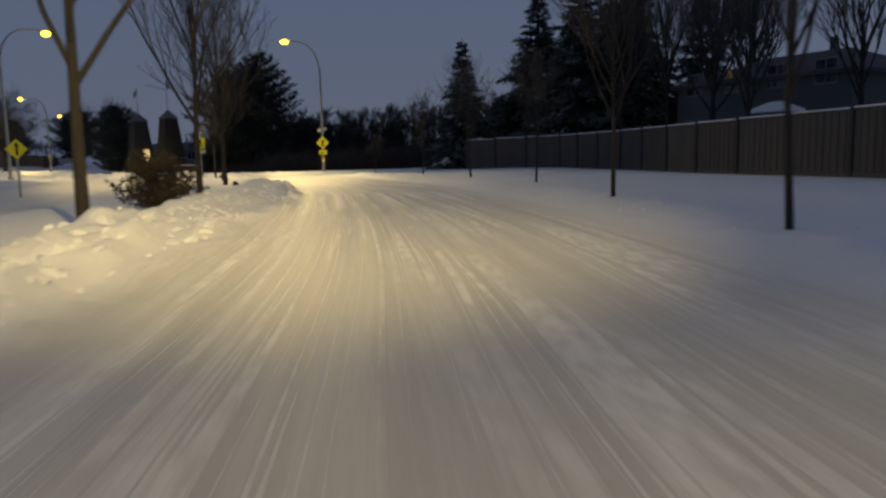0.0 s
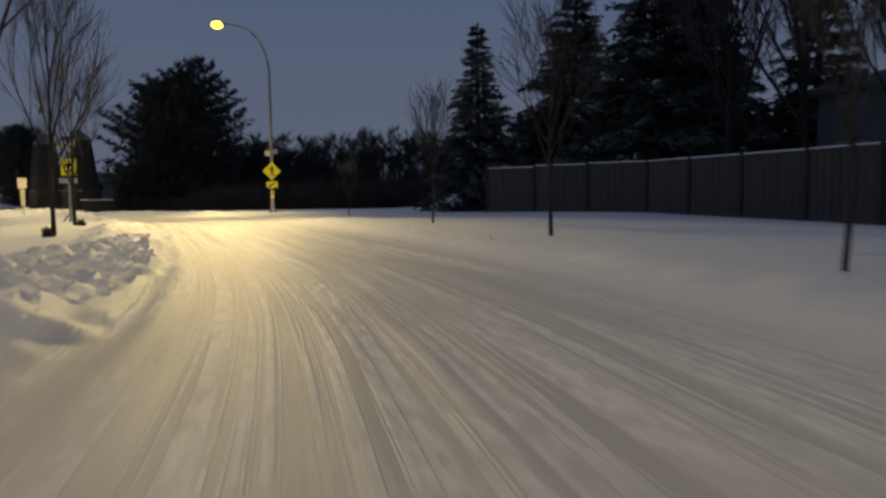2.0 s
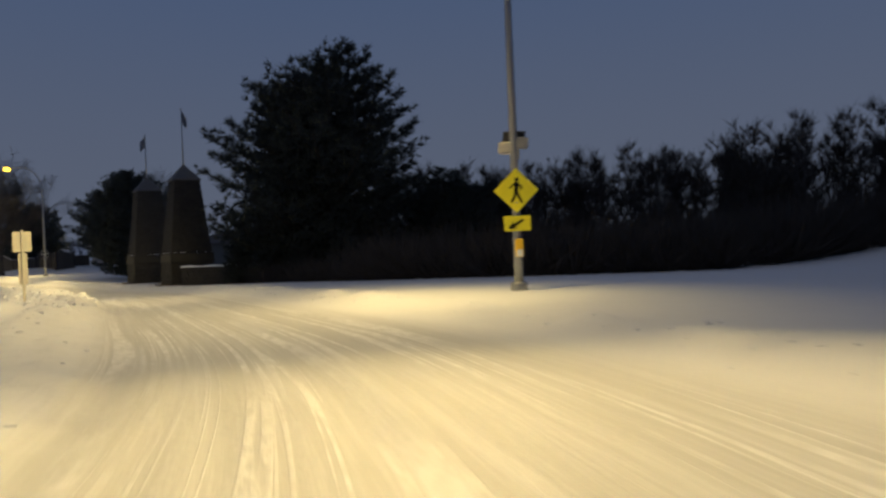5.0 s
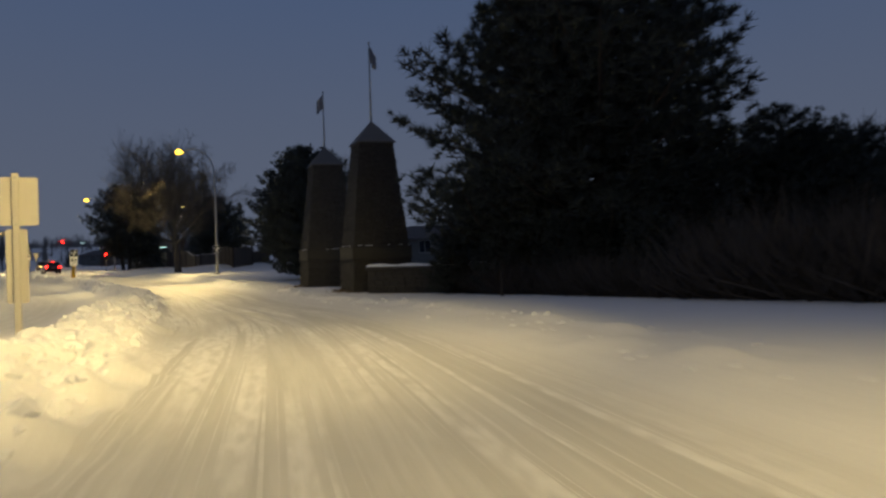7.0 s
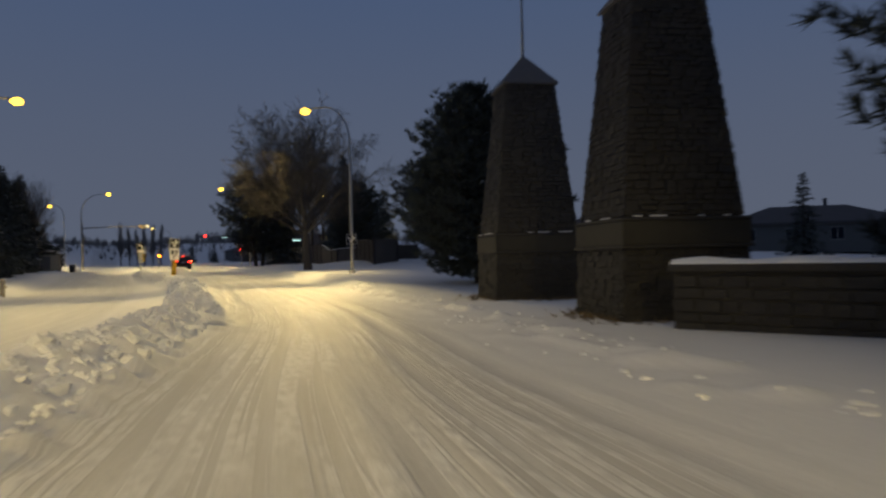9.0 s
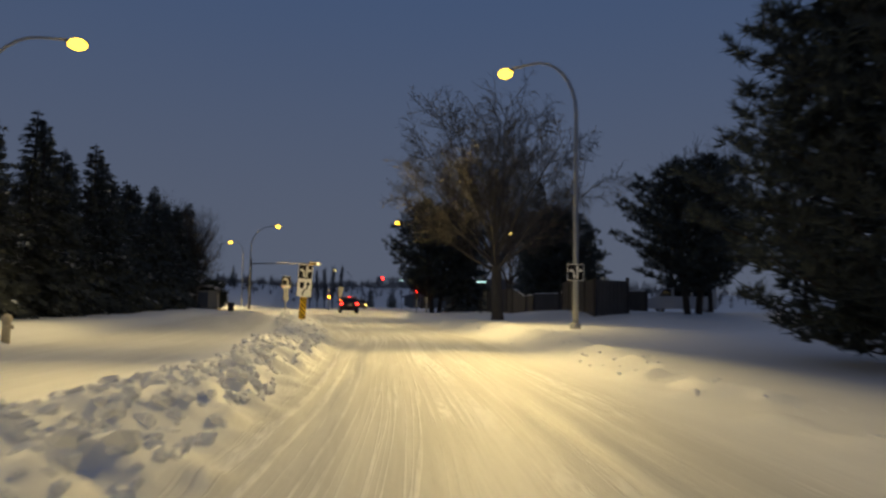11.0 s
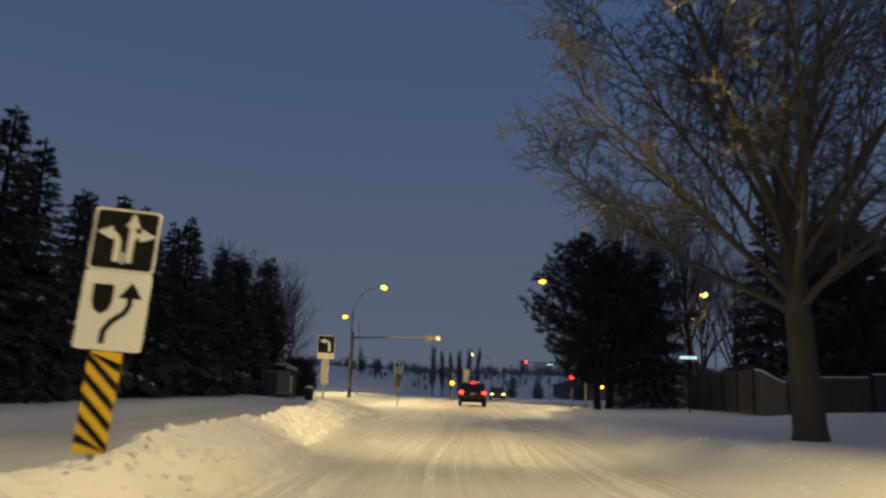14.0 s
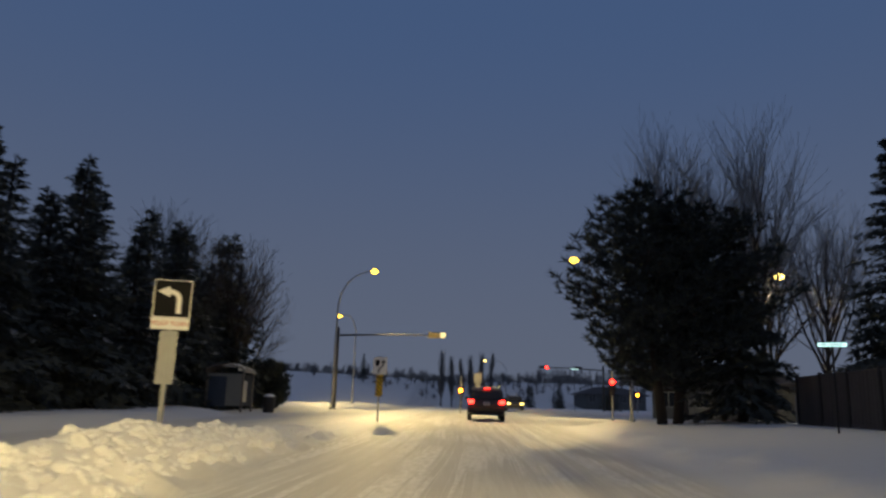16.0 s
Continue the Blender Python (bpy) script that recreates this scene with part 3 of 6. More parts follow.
def street_lamp(x, y, head, lens=WARM, power=1.0, lit=True, colour=(1.0, 0.745, 0.285), base_z=None, throw=17.5, fore=1.0, back=1.0, aim=None, cone=50, aim_back=None, throw_fore=None, cone_fore=None, down=0.3):
    """A davit pole at x, y whose arm carries a cobra head at head (x, y, z)."""
    z0 = ground_at(x, y) if base_z is None else base_z
    reach = math.hypot(head[0] - x, head[1] - y)
    turn = math.degrees(math.atan2(head[1] - y, head[0] - x))
    top = head[2] - z0
    lamp = thing("street_lamp", "tall galvanised street lamp with curved arm and lit warm head", "street lamp", pose(x, y, z0, 0, 0, turn), "street lamps")
    pts, rad = [(0, 0, -0.1), (0, 0, 1.5), (0, 0, top * 0.5), (0, 0, top - 2.2)], [0.105, 0.1, 0.085, 0.07]
    for k in range(1, 9):
        a = math.pi / 2 * k / 8
        pts.append((reach * 0.62 * (1 - math.cos(a)), 0, top - 2.2 + 2.25 * math.sin(a)))
        rad.append(0.068 - 0.003 * k)
    pts.append((reach - 0.25, 0, top + 0.07))
    rad.append(0.04)
    part("pole", Shape().tube(pts, rad, 10), STEEL, lamp, soft=True)
    part("base_flange", Shape().tube([(0, 0, -0.05), (0, 0, 0.16), (0, 0, 0.2)], [0.19, 0.19, 0.13], 12), STEEL, lamp)
    housing = Shape()
    sec = [(-0.32, 0.05, 0.05), (-0.15, 0.13, 0.09), (0.1, 0.17, 0.11), (0.3, 0.12, 0.08), (0.38, 0.05, 0.04)]
    vs, fs, n = [], [], 10
    for xx, w, h in sec:
        vs += [(xx, w * math.cos(2 * math.pi * k / n), max(-0.02, h * math.sin(2 * math.pi * k / n))) for k in range(n)]
    for i in range(len(sec) - 1):
        fs += [(i * n + k, i * n + (k + 1) % n, (i + 1) * n + (k + 1) % n, (i + 1) * n + k) for k in range(n)]
    fs += [tuple(range(n))[::-1], tuple((len(sec) - 1) * n + k for k in range(n))]
    housing.add(vs, fs)
    hd = part("head", housing, STEEL, lamp, soft=True, m=pose(reach, 0, top))
    part("lens", Shape().ball((0.06, 0, -0.06), 0.28, (1.1, 0.85, 0.66), 8, 14), lens, hd, "glowing amber lens", soft=True)
    if lit:
        s, d = along(*head[:2])
        eye = Vector((head[0], head[1], head[2] - 0.25))
        # fore and back spots are added and steered, partly in place of headlights
        for off, share, wide in ((0, down, 132), (throw_fore or throw, 1.35 * fore, cone_fore or cone), (-throw, 1.35 * back, cone)):
            data = bpy.data.lights.new("lamp_beam", "SPOT")
            data.energy, data.color, data.spot_size, data.spot_blend, data.shadow_soft_size = LAMP_POWER * power * share, colour, radians(wide), 1.0, 0.16
            side = aim_back if off < 0 and aim_back is not None else aim
            spot = Vector((*at_road(s + off, side if side is not None else 0.2 * d - 2.2 if abs(d) < 8 else d), z0)) if off else Vector((*at_road(s, d - 5.0 if d > 0 else d + 4.0), z0))
            new("lamp_beam", data).matrix_basis = look(eye, spot)
    return lamp


street_lamp(-4.25, 55.1, (-6.56, 53.4, 9.69), power=0.66, fore=1.0, back=1.15, aim=-4.4, cone=63, aim_back=0.0, throw=18.5, throw_fore=19, cone_fore=62, down=0.36)
street_lamp(-45.0, 101.6, (-48.15, 101.6, 9.69), power=0.76, fore=0.8, back=1.15, aim=-1.6, cone_fore=47, throw_fore=15.5, down=0.36, cone=46, throw=16.5, aim_back=-0.4)
street_lamp(-57.2, 86.2, (-55.7, 88.5, 8.9), power=0.32, aim=-5.0, fore=0.3, back=0.9)
street_lamp(-89.3, 140.3, (-91.7, 137.8, 10.3), power=0.85, throw=22, back=0.5)
street_lamp(-108.1, 128.9, (-102.2, 128.6, 9.69), power=0.9, back=0.95, aim=-0.5, cone=48)
street_lamp(-137.4, 146.3, (-138.6, 144.6, 10.9), power=0.8)
street_lamp(-23.4, 46.3, (-21.6, 48.8, 9.7), power=0.42, aim=-6.0)
# out of view behind the start; added to light the near road and bank
street_lamp(6.2, -6.5, (3.6, -6.6, 9.7), power=0.36, fore=1.5, aim=-3.0, throw_fore=20, cone_fore=52)
street_lamp(-59.0, 144.5, (-60.6, 142.9, 9.7), power=0.5)
street_lamp(-82.5, 150.9, (-84.1, 149.2, 9.7), WHITE_LAMP, power=0.1, colour=(1, 0.85, 0.6))
street_lamp(-94.5, 166.0, (-96.2, 164.4, 9.7), WHITE_LAMP, power=0.3, lit=False)
street_lamp(-174.0, 201.0, (-176.3, 197.3, 9.7), WHITE_LAMP, lit=False)
street_lamp(-37.0, 200.0, (-36.8, 198.0, 9.7), WHITE_LAMP, lit=False)
street_lamp(2.0, 190.0, (-0.5, 189.0, 9.7), WHITE_LAMP, lit=False)


# ---- signs ----
def flat(outline, m=None, y=-0.004):
    return Shape().prism(outline, y, y + 0.003, m)


def square(w, h, x=0, z=0, r=0.03):
    pts = []
    for cx, cz, a0 in ((w / 2 - r, h / 2 - r, 0), (-w / 2 + r, h / 2 - r, 90), (-w / 2 + r, -h / 2 + r, 180), (w / 2 - r, -h / 2 + r, 270)):
        pts += [(x + cx + r * math.cos(radians(a0 + k * 30)), z + cz + r * math.sin(radians(a0 + k * 30))) for k in range(4)]
    return pts


def panel(parent, name, outline, mat, z, label="", y=0.0, thick=0.012):
    """A sheet-metal sign face that looks along -y of its thing."""
    return part(name, Shape().prism(outline, y, y + thick), mat, parent, label, m=pose(0, 0, z))


def stroke(pts, w):
    """A flat band of width w along points in x, z, as one outline."""
    left, right = [], []
    for i, (x, z) in enumerate(pts):
        a, b = pts[max(i - 1, 0)], pts[min(i + 1, len(pts) - 1)]
        dx, dz = b[0] - a[0], b[1] - a[1]
        n = math.hypot(dx, dz)
        left.append((x - dz / n * w / 2, z + dx / n * w / 2))
        right.append((x + dz / n * w / 2, z - dx / n * w / 2))
    return left + right[::-1]


def marks(face, outlines, mat, name, label="", y=-0.003):
    g = Shape()
    for o in outlines:
        g.prism(o, y, y + 0.0028)
    return part(name, g, mat, face, label)


def head_at(x, z, ang, r):
    """A triangle arrowhead pointing at ang degrees."""
    return [(x + r * math.cos(radians(ang + a)), z + r * math.sin(radians(ang + a))) for a in (0, 130, 230)]


def walker(h):
    """The walking figure of a crossing sign, in plain strokes."""
    k = h
    return [[(0.03 * k + 0.07 * k * math.cos(a * math.pi / 5), 0.4 * k + 0.07 * k * math.sin(a * math.pi / 5)) for a in range(10)],
            stroke([(0.02 * k, 0.31 * k), (0.0, 0.0)], 0.15 * k), stroke([(0.0, 0.02 * k), (0.08 * k, -0.2 * k), (0.2 * k, -0.44 * k)], 0.085 * k),
            stroke([(-0.02 * k, 0.02 * k), (-0.06 * k, -0.22 * k), (-0.18 * k, -0.42 * k)], 0.085 * k),
            stroke([(0.03 * k, 0.27 * k), (0.18 * k, 0.14 * k), (0.2 * k, 0.02 * k)], 0.06 * k), stroke([(-0.02 * k, 0.27 * k), (-0.14 * k, 0.16 * k), (-0.22 * k, 0.08 * k)], 0.06 * k)]


def facing(x, y, tx, ty):
    """Turn in degrees by which a sign at x, y looks towards tx, ty."""
    return math.degrees(math.atan2(ty - y, tx - x)) + 90


def flasher(parent, z):
    """Solar flasher heads on top of a crossing sign."""
    box = part("flasher_box", Shape().box((-0.1, -0.07, -0.14), (0.1, 0.09, 0.14), 0.015), SIGN_BACK, parent, m=pose(0.03, 0.06, z))
    for sx in (-0.2, 0.14):
        part("flasher_head", Shape().box((-0.16, -0.08, -0.13), (0.16, 0.08, 0.13), 0.03), SIGN_BACK, box, m=pose(sx, -0.02, 0.12 + (0.1 if sx > 0 else 0), 0, 0, 12 if sx > 0 else -18))
    part("solar_panel", Shape().box((-0.25, -0.18, -0.012), (0.25, 0.18, 0.012), 0.006), BLIND, box, m=pose(0.0, 0.05, 0.38, -30))


def crossing_diamond():
    x, y = -4.25, 55.1
    sign = thing("crossing_sign", "yellow diamond pedestrian crossing sign fixed to the lamp pole", "road sign", pose(x, y, 0, 0, 0, facing(x, y, -1.2, 24)))
    sign.location = (x, y, ground_at(x, y))
    z = 2.25 - sign.location[2]
    r = 0.5
    face = panel(sign, "diamond_face", [(r, 0), (0, r), (-r, 0), (0, -r)], SIGN_YELLOW, z, "fluorescent yellow diamond face", -0.13)
    marks(face, walker(0.62), SIGN_BLACK, "walking_symbol", y=-0.1335)
    tab = panel(sign, "arrow_tab", square(0.6, 0.34), SIGN_YELLOW, 1.52 - sign.location[2], "yellow tab with downward arrow", -0.13)
    marks(tab, [stroke([(0.14, 0.08), (-0.08, -0.05)], 0.05), head_at(-0.12, -0.07, 210, 0.1)], SIGN_BLACK, "arrow", y=-0.1335)
    flasher(sign, z + 0.85)
    tag = part("push_button_box", Shape().box((-0.09, -0.2, -0.2), (0.09, -0.1, 0.2), 0.02), SIGN_ORANGE, sign, "orange push-button box", m=pose(0.02, 0, 0.95))
    part("notice", Shape().box((-0.07, -0.206, -0.19), (0.07, -0.2, -0.04)), SIGN_WHITE, tag)
    part("strap", Shape().tube([(0, 0, z - 0.3), (0, 0, z - 0.24)], 0.135, 10), STEEL, sign)


def crossing_square(x, y, z, turn, label):
    sign = thing("crossing_sign", label, "road sign", pose(x, y, ground_at(x, y), 0, 0, turn))
    z -= sign.location[2]
    part("post", Shape().tube([(0, 0, -0.1), (0, 0, z + 0.5)], 0.05, 8), STEEL, sign, soft=True)
    for a in (20, 140, 260):
        part("foot", Shape().tube([(0.04 * math.cos(radians(a)), 0.04 * math.sin(radians(a)), 0.32), (0.32 * math.cos(radians(a)), 0.32 * math.sin(radians(a)), 0.0)], 0.028, 6), STEEL, sign)
    face = panel(sign, "square_face", square(0.56, 0.68), SIGN_YELLOW, z, "fluorescent yellow square face", -0.08)
    marks(face, walker(0.57), SIGN_BLACK, "walking_symbol", y=-0.0835)
    part("light_bar", Shape().box((-0.36, -0.1, -0.1), (0.3, 0.02, 0.1), 0.02), SIGN_BACK, sign, m=pose(0, 0, z - 0.53))
    flasher(sign, z + 0.75)
    return sign


def blank_back(x, y, turn):
    """A two-panel sign seen from behind, on a square post."""
    sign = thing("road_sign", "bare aluminium back of a two-panel road sign on a post", "road sign", stand(x, y, turn))
    z = 1.75 - sign.location[2]
    part("post", Shape().box((-0.04, -0.03, -0.2), (0.04, 0.03, z + 0.36), 0.008), SIGN_BACK, sign)
    panel(sign, "upper_panel", square(0.51, 0.62), SIGN_BACK, z, y=0.04)
    panel(sign, "lower_panel", square(0.25, 0.95), SIGN_BACK, z - 0.83, y=0.04)
    for dz in (0.3, -0.3):
        part("bolt", Shape().tube([(0, -0.045, z + dz), (0, -0.03, z + dz)], 0.016, 6), STEEL, sign)


def left_arrow(k=1.0, x=0.0, z=0.0):
    return [stroke([(x + 0.12 * k, z - 0.24 * k), (x + 0.12 * k, z + 0.02 * k), (x + 0.09 * k, z + 0.1 * k), (x + 0.02 * k, z + 0.14 * k), (x - 0.08 * k, z + 0.15 * k)], 0.085 * k), head_at(x - 0.13 * k, z + 0.15 * k, 180, 0.13 * k)]


def lane_marks():
    """Turn left from one lane, straight or right from the other."""
    return [stroke([(-0.06, -0.22), (-0.06, -0.02), (-0.1, 0.05), (-0.15, 0.065)], 0.06), head_at(-0.18, 0.065, 180, 0.09),
            stroke([(0.06, -0.22), (0.06, 0.14)], 0.06), head_at(0.06, 0.19, 90, 0.09), stroke([(0.06, 0.0), (0.1, 0.055), (0.16, 0.06)], 0.055), head_at(0.2, 0.06, 0, 0.09), stroke([(0.0, -0.24), (0.0, -0.12)], 0.025)]


def lane_face(sign, z, y, size=0.62):
    rim = panel(sign, "lane_sign", square(size, size), SIGN_WHITE, z, "black lane-use sign with white arrows", y)
    marks(rim, [square(size - 0.04, size - 0.04)], SIGN_BLACK, "field", y=y - 0.003)
    shapes = [[(a * size / 0.62, b * size / 0.62) for a, b in o] for o in lane_marks()]
    for name, group in (("turn_arrow", shapes[:2]), ("forked_arrow", shapes[2:6]), ("lane_line", shapes[6:])):
        marks(rim, group, SIGN_WHITE, name, y=y - 0.0062)


def keep_face(sign, z, y, w=0.56, h=0.69):
    face = panel(sign, "keep_right_sign", square(w, h), SIGN_WHITE, z, "white sign with shield and bent arrow", y)
    k = w / 0.62
    shield = [(-0.21, 0.25), (-0.02, 0.25), (-0.02, 0.08), (-0.05, 0.0), (-0.115, -0.04), (-0.18, 0.0), (-0.21, 0.08)]
    bend = stroke([(-0.06, -0.32), (-0.06, -0.2), (0.0, -0.1), (0.1, -0.02), (0.14, 0.06), (0.14, 0.15)], 0.055)
    marks(face, [[(a * k, b * k) for a, b in o] for o in (bend, [(0.03, 0.13), (0.25, 0.13), (0.14, 0.29)])], SIGN_BLACK, "bent_arrow", y=y - 0.003)
    marks(face, [[(a * k, b * k) for a, b in shield]], SIGN_BLACK, "shield", y=y - 0.003)


def hazard_face(sign, z, y, w=0.275, h=0.85):
    face = panel(sign, "hazard_marker", square(w, h), SIGN_ORANGE, z, "yellow hazard marker with black diagonal stripes", y)
    bars = []
    step = h / 5
    for k in range(-1, 6):
        b0 = -h / 2 + k * step
        quad = [(-w / 2, b0 + w * 0.95), (w / 2, b0), (w / 2, b0 + step * 0.45), (-w / 2, b0 + w * 0.95 + step * 0.45)]
        clip = [(px, min(max(pz, -h / 2 + 0.01), h / 2 - 0.01)) for px, pz in quad]
        if max(p[1] for p in clip) - min(p[1] for p in clip) > 0.06:
            bars.append(clip)
    for bar in bars:
        marks(face, [bar], SIGN_BLACK, "stripe", y=y - 0.003)


def median_marker(x, y, turn, tilt, z_mid, with_lane):
    """Keep-right sign over a hazard marker, leaning a little."""
    sign = thing("median_sign", "white arrow sign above a striped hazard marker in snow bank", "road sign", pose(x, y, ground_at(x, y), 0, tilt, turn), "median signs")
    g = sign.location[2]
    part("post", Shape().box((-0.03, -0.03, -0.3), (0.03, 0.03, z_mid - g + 0.4), 0.008), STEEL, sign)
    keep_face(sign, z_mid - g, -0.055)
    hazard_face(sign, z_mid - g - 0.78, -0.055)
    if with_lane:
        lane_face(sign, z_mid - g + 0.63, -0.055, 0.56)
    return sign


crossing_diamond()
crossing_square(-11.1, 45.0, 2.2, facing(-11.1, 45.0, -2, 24), "square yellow crossing sign with flasher on a tripod-footed post")
far_sign = thing("warning_sign", "small yellow diamond warning sign on a post beyond the median", "road sign", stand(-12.4, 24.3, 35))
part("post", Shape().box((-0.04, -0.03, -0.2), (0.04, 0.03, 2.0 - far_sign.location[2]), 0.008), STEEL, far_sign)
diamond = panel(far_sign, "diamond_face", [(0.36, 0), (0, 0.36), (-0.36, 0), (0, -0.36)], SIGN_YELLOW, 1.72 - far_sign.location[2], "yellow diamond face", -0.05)
marks(diamond, [stroke([(0.0, -0.2), (0.0, 0.1)], 0.07), head_at(0.0, 0.16, 90, 0.1)], SIGN_BLACK, "arrow", y=-0.0535)
blank_back(-19.1, 60.0, facing(-19.1, 60, -11, 50) + 4)
median_marker(-54.44, 96.92, facing(-54.44, 96.92, -44, 91.8), 2.6, 1.19, True)
median_marker(-83.4, 118.5, facing(-83.4, 118.5, -57, 103.6), 0, 2.05, False)


def turn_left_sign():
    x, y = -69.05, 106.5
    sign = thing("turn_sign", "black left-turn sign with white tab standing in ploughed snow", "road sign", pose(x, y, ground_at(x, y), 0, 0, facing(x, y, -53, 99)))
    g = sign.location[2]
    z = 2.04 - g
    part("post", Shape().box((-0.035, -0.03, -0.3), (0.035, 0.03, z + 0.26), 0.008), STEEL, sign)
    rim = panel(sign, "arrow_sign", square(0.55, 0.57), SIGN_WHITE, z, "black sign with white left arrow", -0.055)
    marks(rim, [square(0.52, 0.54)], SIGN_BLACK, "field", y=-0.058)
    marks(rim, left_arrow(0.84, 0.0, -0.02), SIGN_WHITE, "arrow", y=-0.0612)
    tab = panel(sign, "word_tab", square(0.55, 0.17, r=0.02), SIGN_WHITE, z - 0.375, "white tab with red words", -0.055)
    cu = bpy.data.curves.new("words", "FONT")
    cu.body, cu.size, cu.align_x, cu.align_y, cu.extrude = "MUST TURN", 0.096, "CENTER", "CENTER", 0.0015
    raw = new("words_raw", cu)
    me = bpy.data.meshes.new_from_object(raw.evaluated_get(bpy.context.evaluated_depsgraph_get()))
    bpy.data.objects.remove(raw)
    me.materials.clear()
    me.materials.append(SIGN_RED)
    ob = new("words", me)
    ob.parent = tab
    ob.matrix_basis = pose(0, -0.058, 0, 90, 0, 0)
    for px in (-0.1, 0.1):
        panel(sign, "lower_panel", square(0.12, 0.78, x=px * 0.68, r=0.02), STEEL, z - 0.87, y=-0.05)


turn_left_sign()

bs = thing("lane_sign", "black lane-use sign strapped to the street lamp pole", "road sign", pose(-45.0, 101.6, ground_at(-45, 101.6), 0, 0, facing(-45, 101.6, -33, 82)))
lane_face(bs, 1.83 - bs.location[2], -0.14, 0.57)
part("strap", Shape().tube([(0, 0, 1.83 - bs.location[2] - 0.03), (0, 0, 1.83 - bs.location[2] + 0.03)], 0.135, 10), STEEL, bs)


def name_sign(x, y, z, turn):
    sign = thing("street_name_sign", "pale lit street name sign on a thin dark post", "street sign", pose(x, y, ground_at(x, y), 0, 0, turn), "street name signs")
    h = z - sign.location[2]
    part("post", Shape().tube([(0, 0, -0.1), (0, 0, h + 0.02)], 0.03, 8), BLACK, sign)
    blade = part("blade", Shape().box((-0.38, -0.02, -0.055), (0.38, 0.02, 0.055), 0.008), NAME_GLOW, sign, "glowing pale green blade", m=pose(0, 0, h + 0.1))
    g = Shape()
    for k, w in enumerate((0.16, 0.22, 0.11)):
        g.box((-0.31 + k * 0.23, -0.0235, -0.022), (-0.31 + k * 0.23 + w, -0.0205, 0.022))
    part("lettering", g, SIGN_WHITE, blade)


name_sign(-68.9, 125.4, 2.62, facing(-68.9, 125.4, -50, 97))
name_sign(-119.1, 165.3, 5.0, facing(-119.1, 165.3, -57, 103))


# ---- traffic signals ----
def signal_head(name, parent, m, lit, colour, lying=False):
    g = Shape().box((-0.17, -0.12, -0.52), (0.17, 0.1, 0.52), 0.02)
    hd = part(name, g, BLACK, parent, m=m @ (pose(0, 0, 0, 0, 90, 0) if lying else Matrix()))
    for k in range(3):
        z = 0.33 - 0.33 * k
        part("lens", Shape().tube([(0, -0.125, z), (0, -0.14, z)], 0.15, 14), colour if k == lit else BLIND, hd)
        part("visor", Shape().add([(0.14 * math.cos(a), yy, z + 0.14 * math.sin(a)) for yy in (-0.12, -0.3) for a in [math.pi * j / 8 for j in range(9)]], [(j, j + 1, j + 10, j + 9) for j in range(8)]), BLACK, hd)
    return hd


def walk_signal(parent, z, colour):
    w = part("pedestrian_signal", Shape().box((-0.2, -0.13, -0.21), (0.2, 0.1, 0.21), 0.02), BLACK, parent, m=pose(0, -0.18, z))
    part("hand_lens", Shape().box((-0.13, -0.14, -0.14), (0.13, -0.131, 0.14)), colour, w, "glowing amber symbol")


def mast(x, y, reach, arm_turn, arm_z, heads, label, with_pole=True):
    """A signal mast: pole, long arm at arm_z and heads (distance, lit, colour, turn)."""
    g = ground_at(x, y)
    th = thing("traffic_signal", label, "traffic light", pose(x, y, g, 0, 0, arm_turn), "traffic signals")
    if with_pole:
        part("pole", Shape().tube([(0, 0, -0.1), (0, 0, arm_z - g + 0.5)], [0.16, 0.12], 12), MAST, th, soft=True)
    part("arm", Shape().tube([(0.1, 0, arm_z - g - 0.1), (reach * 0.5, 0, arm_z - g + 0.06), (reach, 0, arm_z - g + 0.1)], [0.08, 0.06, 0.045], 10), MAST, th, soft=True)
    for dist, lit, colour, turn in heads:
        signal_head("signal_head", th, pose(dist, 0, arm_z - g + 0.1, 0, 0, turn), lit, colour, True)
    return th


road_turn = math.degrees(math.atan2(0.607, -0.795))
m1 = mast(-108.4, 129.2, 7.8, road_turn - 90, 5.65, [(7.5, None, BLIND, 180)], "signal mast with long arm and yellow-backed head")
part("backboard", Shape().box((6.95, 0.0, -0.02), (7.82, 0.02, 0.4), 0.01), DULL_YELLOW, m1, "yellow backboard round the signal head", m=pose(0, -0.1, 5.56 - m1.location[2]))
part("arm_sign", Shape().box((7.85, -0.02, 0), (8.3, 0.0, 0.42), 0.01), SIGN_WHITE, m1, m=pose(0, -0.16, 5.55 - m1.location[2]))
mast(-121.8, 173.0, 8.2, road_turn + 90, 5.5, [(7.4, 0, RED_LAMP, 180), (3.2, 0, BLIND, 180)], "far signal mast showing a red light")
p2 = thing("traffic_signal", "red signal on a short pole beside the corner", "traffic light", stand(-90.6, 140.0, facing(-90.6, 140, -57, 103.6)), "traffic signals")
part("pole", Shape().tube([(0, 0, -0.1), (0, 0, 3.2)], 0.06, 10), STEEL, p2)
signal_head("signal_head", p2, pose(0, -0.18, 2.1), 0, RED_LAMP)
p3 = thing("pedestrian_signal_post", "short pole with glowing amber pedestrian hand", "traffic light", stand(-111.0, 166.5, facing(-111.0, 166.5, -57, 103.6)))
part("pole", Shape().tube([(0, 0, -0.1), (0, 0, 2.6)], 0.055, 10), STEEL, p3)
walk_signal(p3, 1.85, AMBER)
p4 = thing("pedestrian_signal_post", "pole by the lead car with glowing amber hand signal", "traffic light", stand(-103.6, 137.5, facing(-103.6, 137.5, -57, 103.6)))
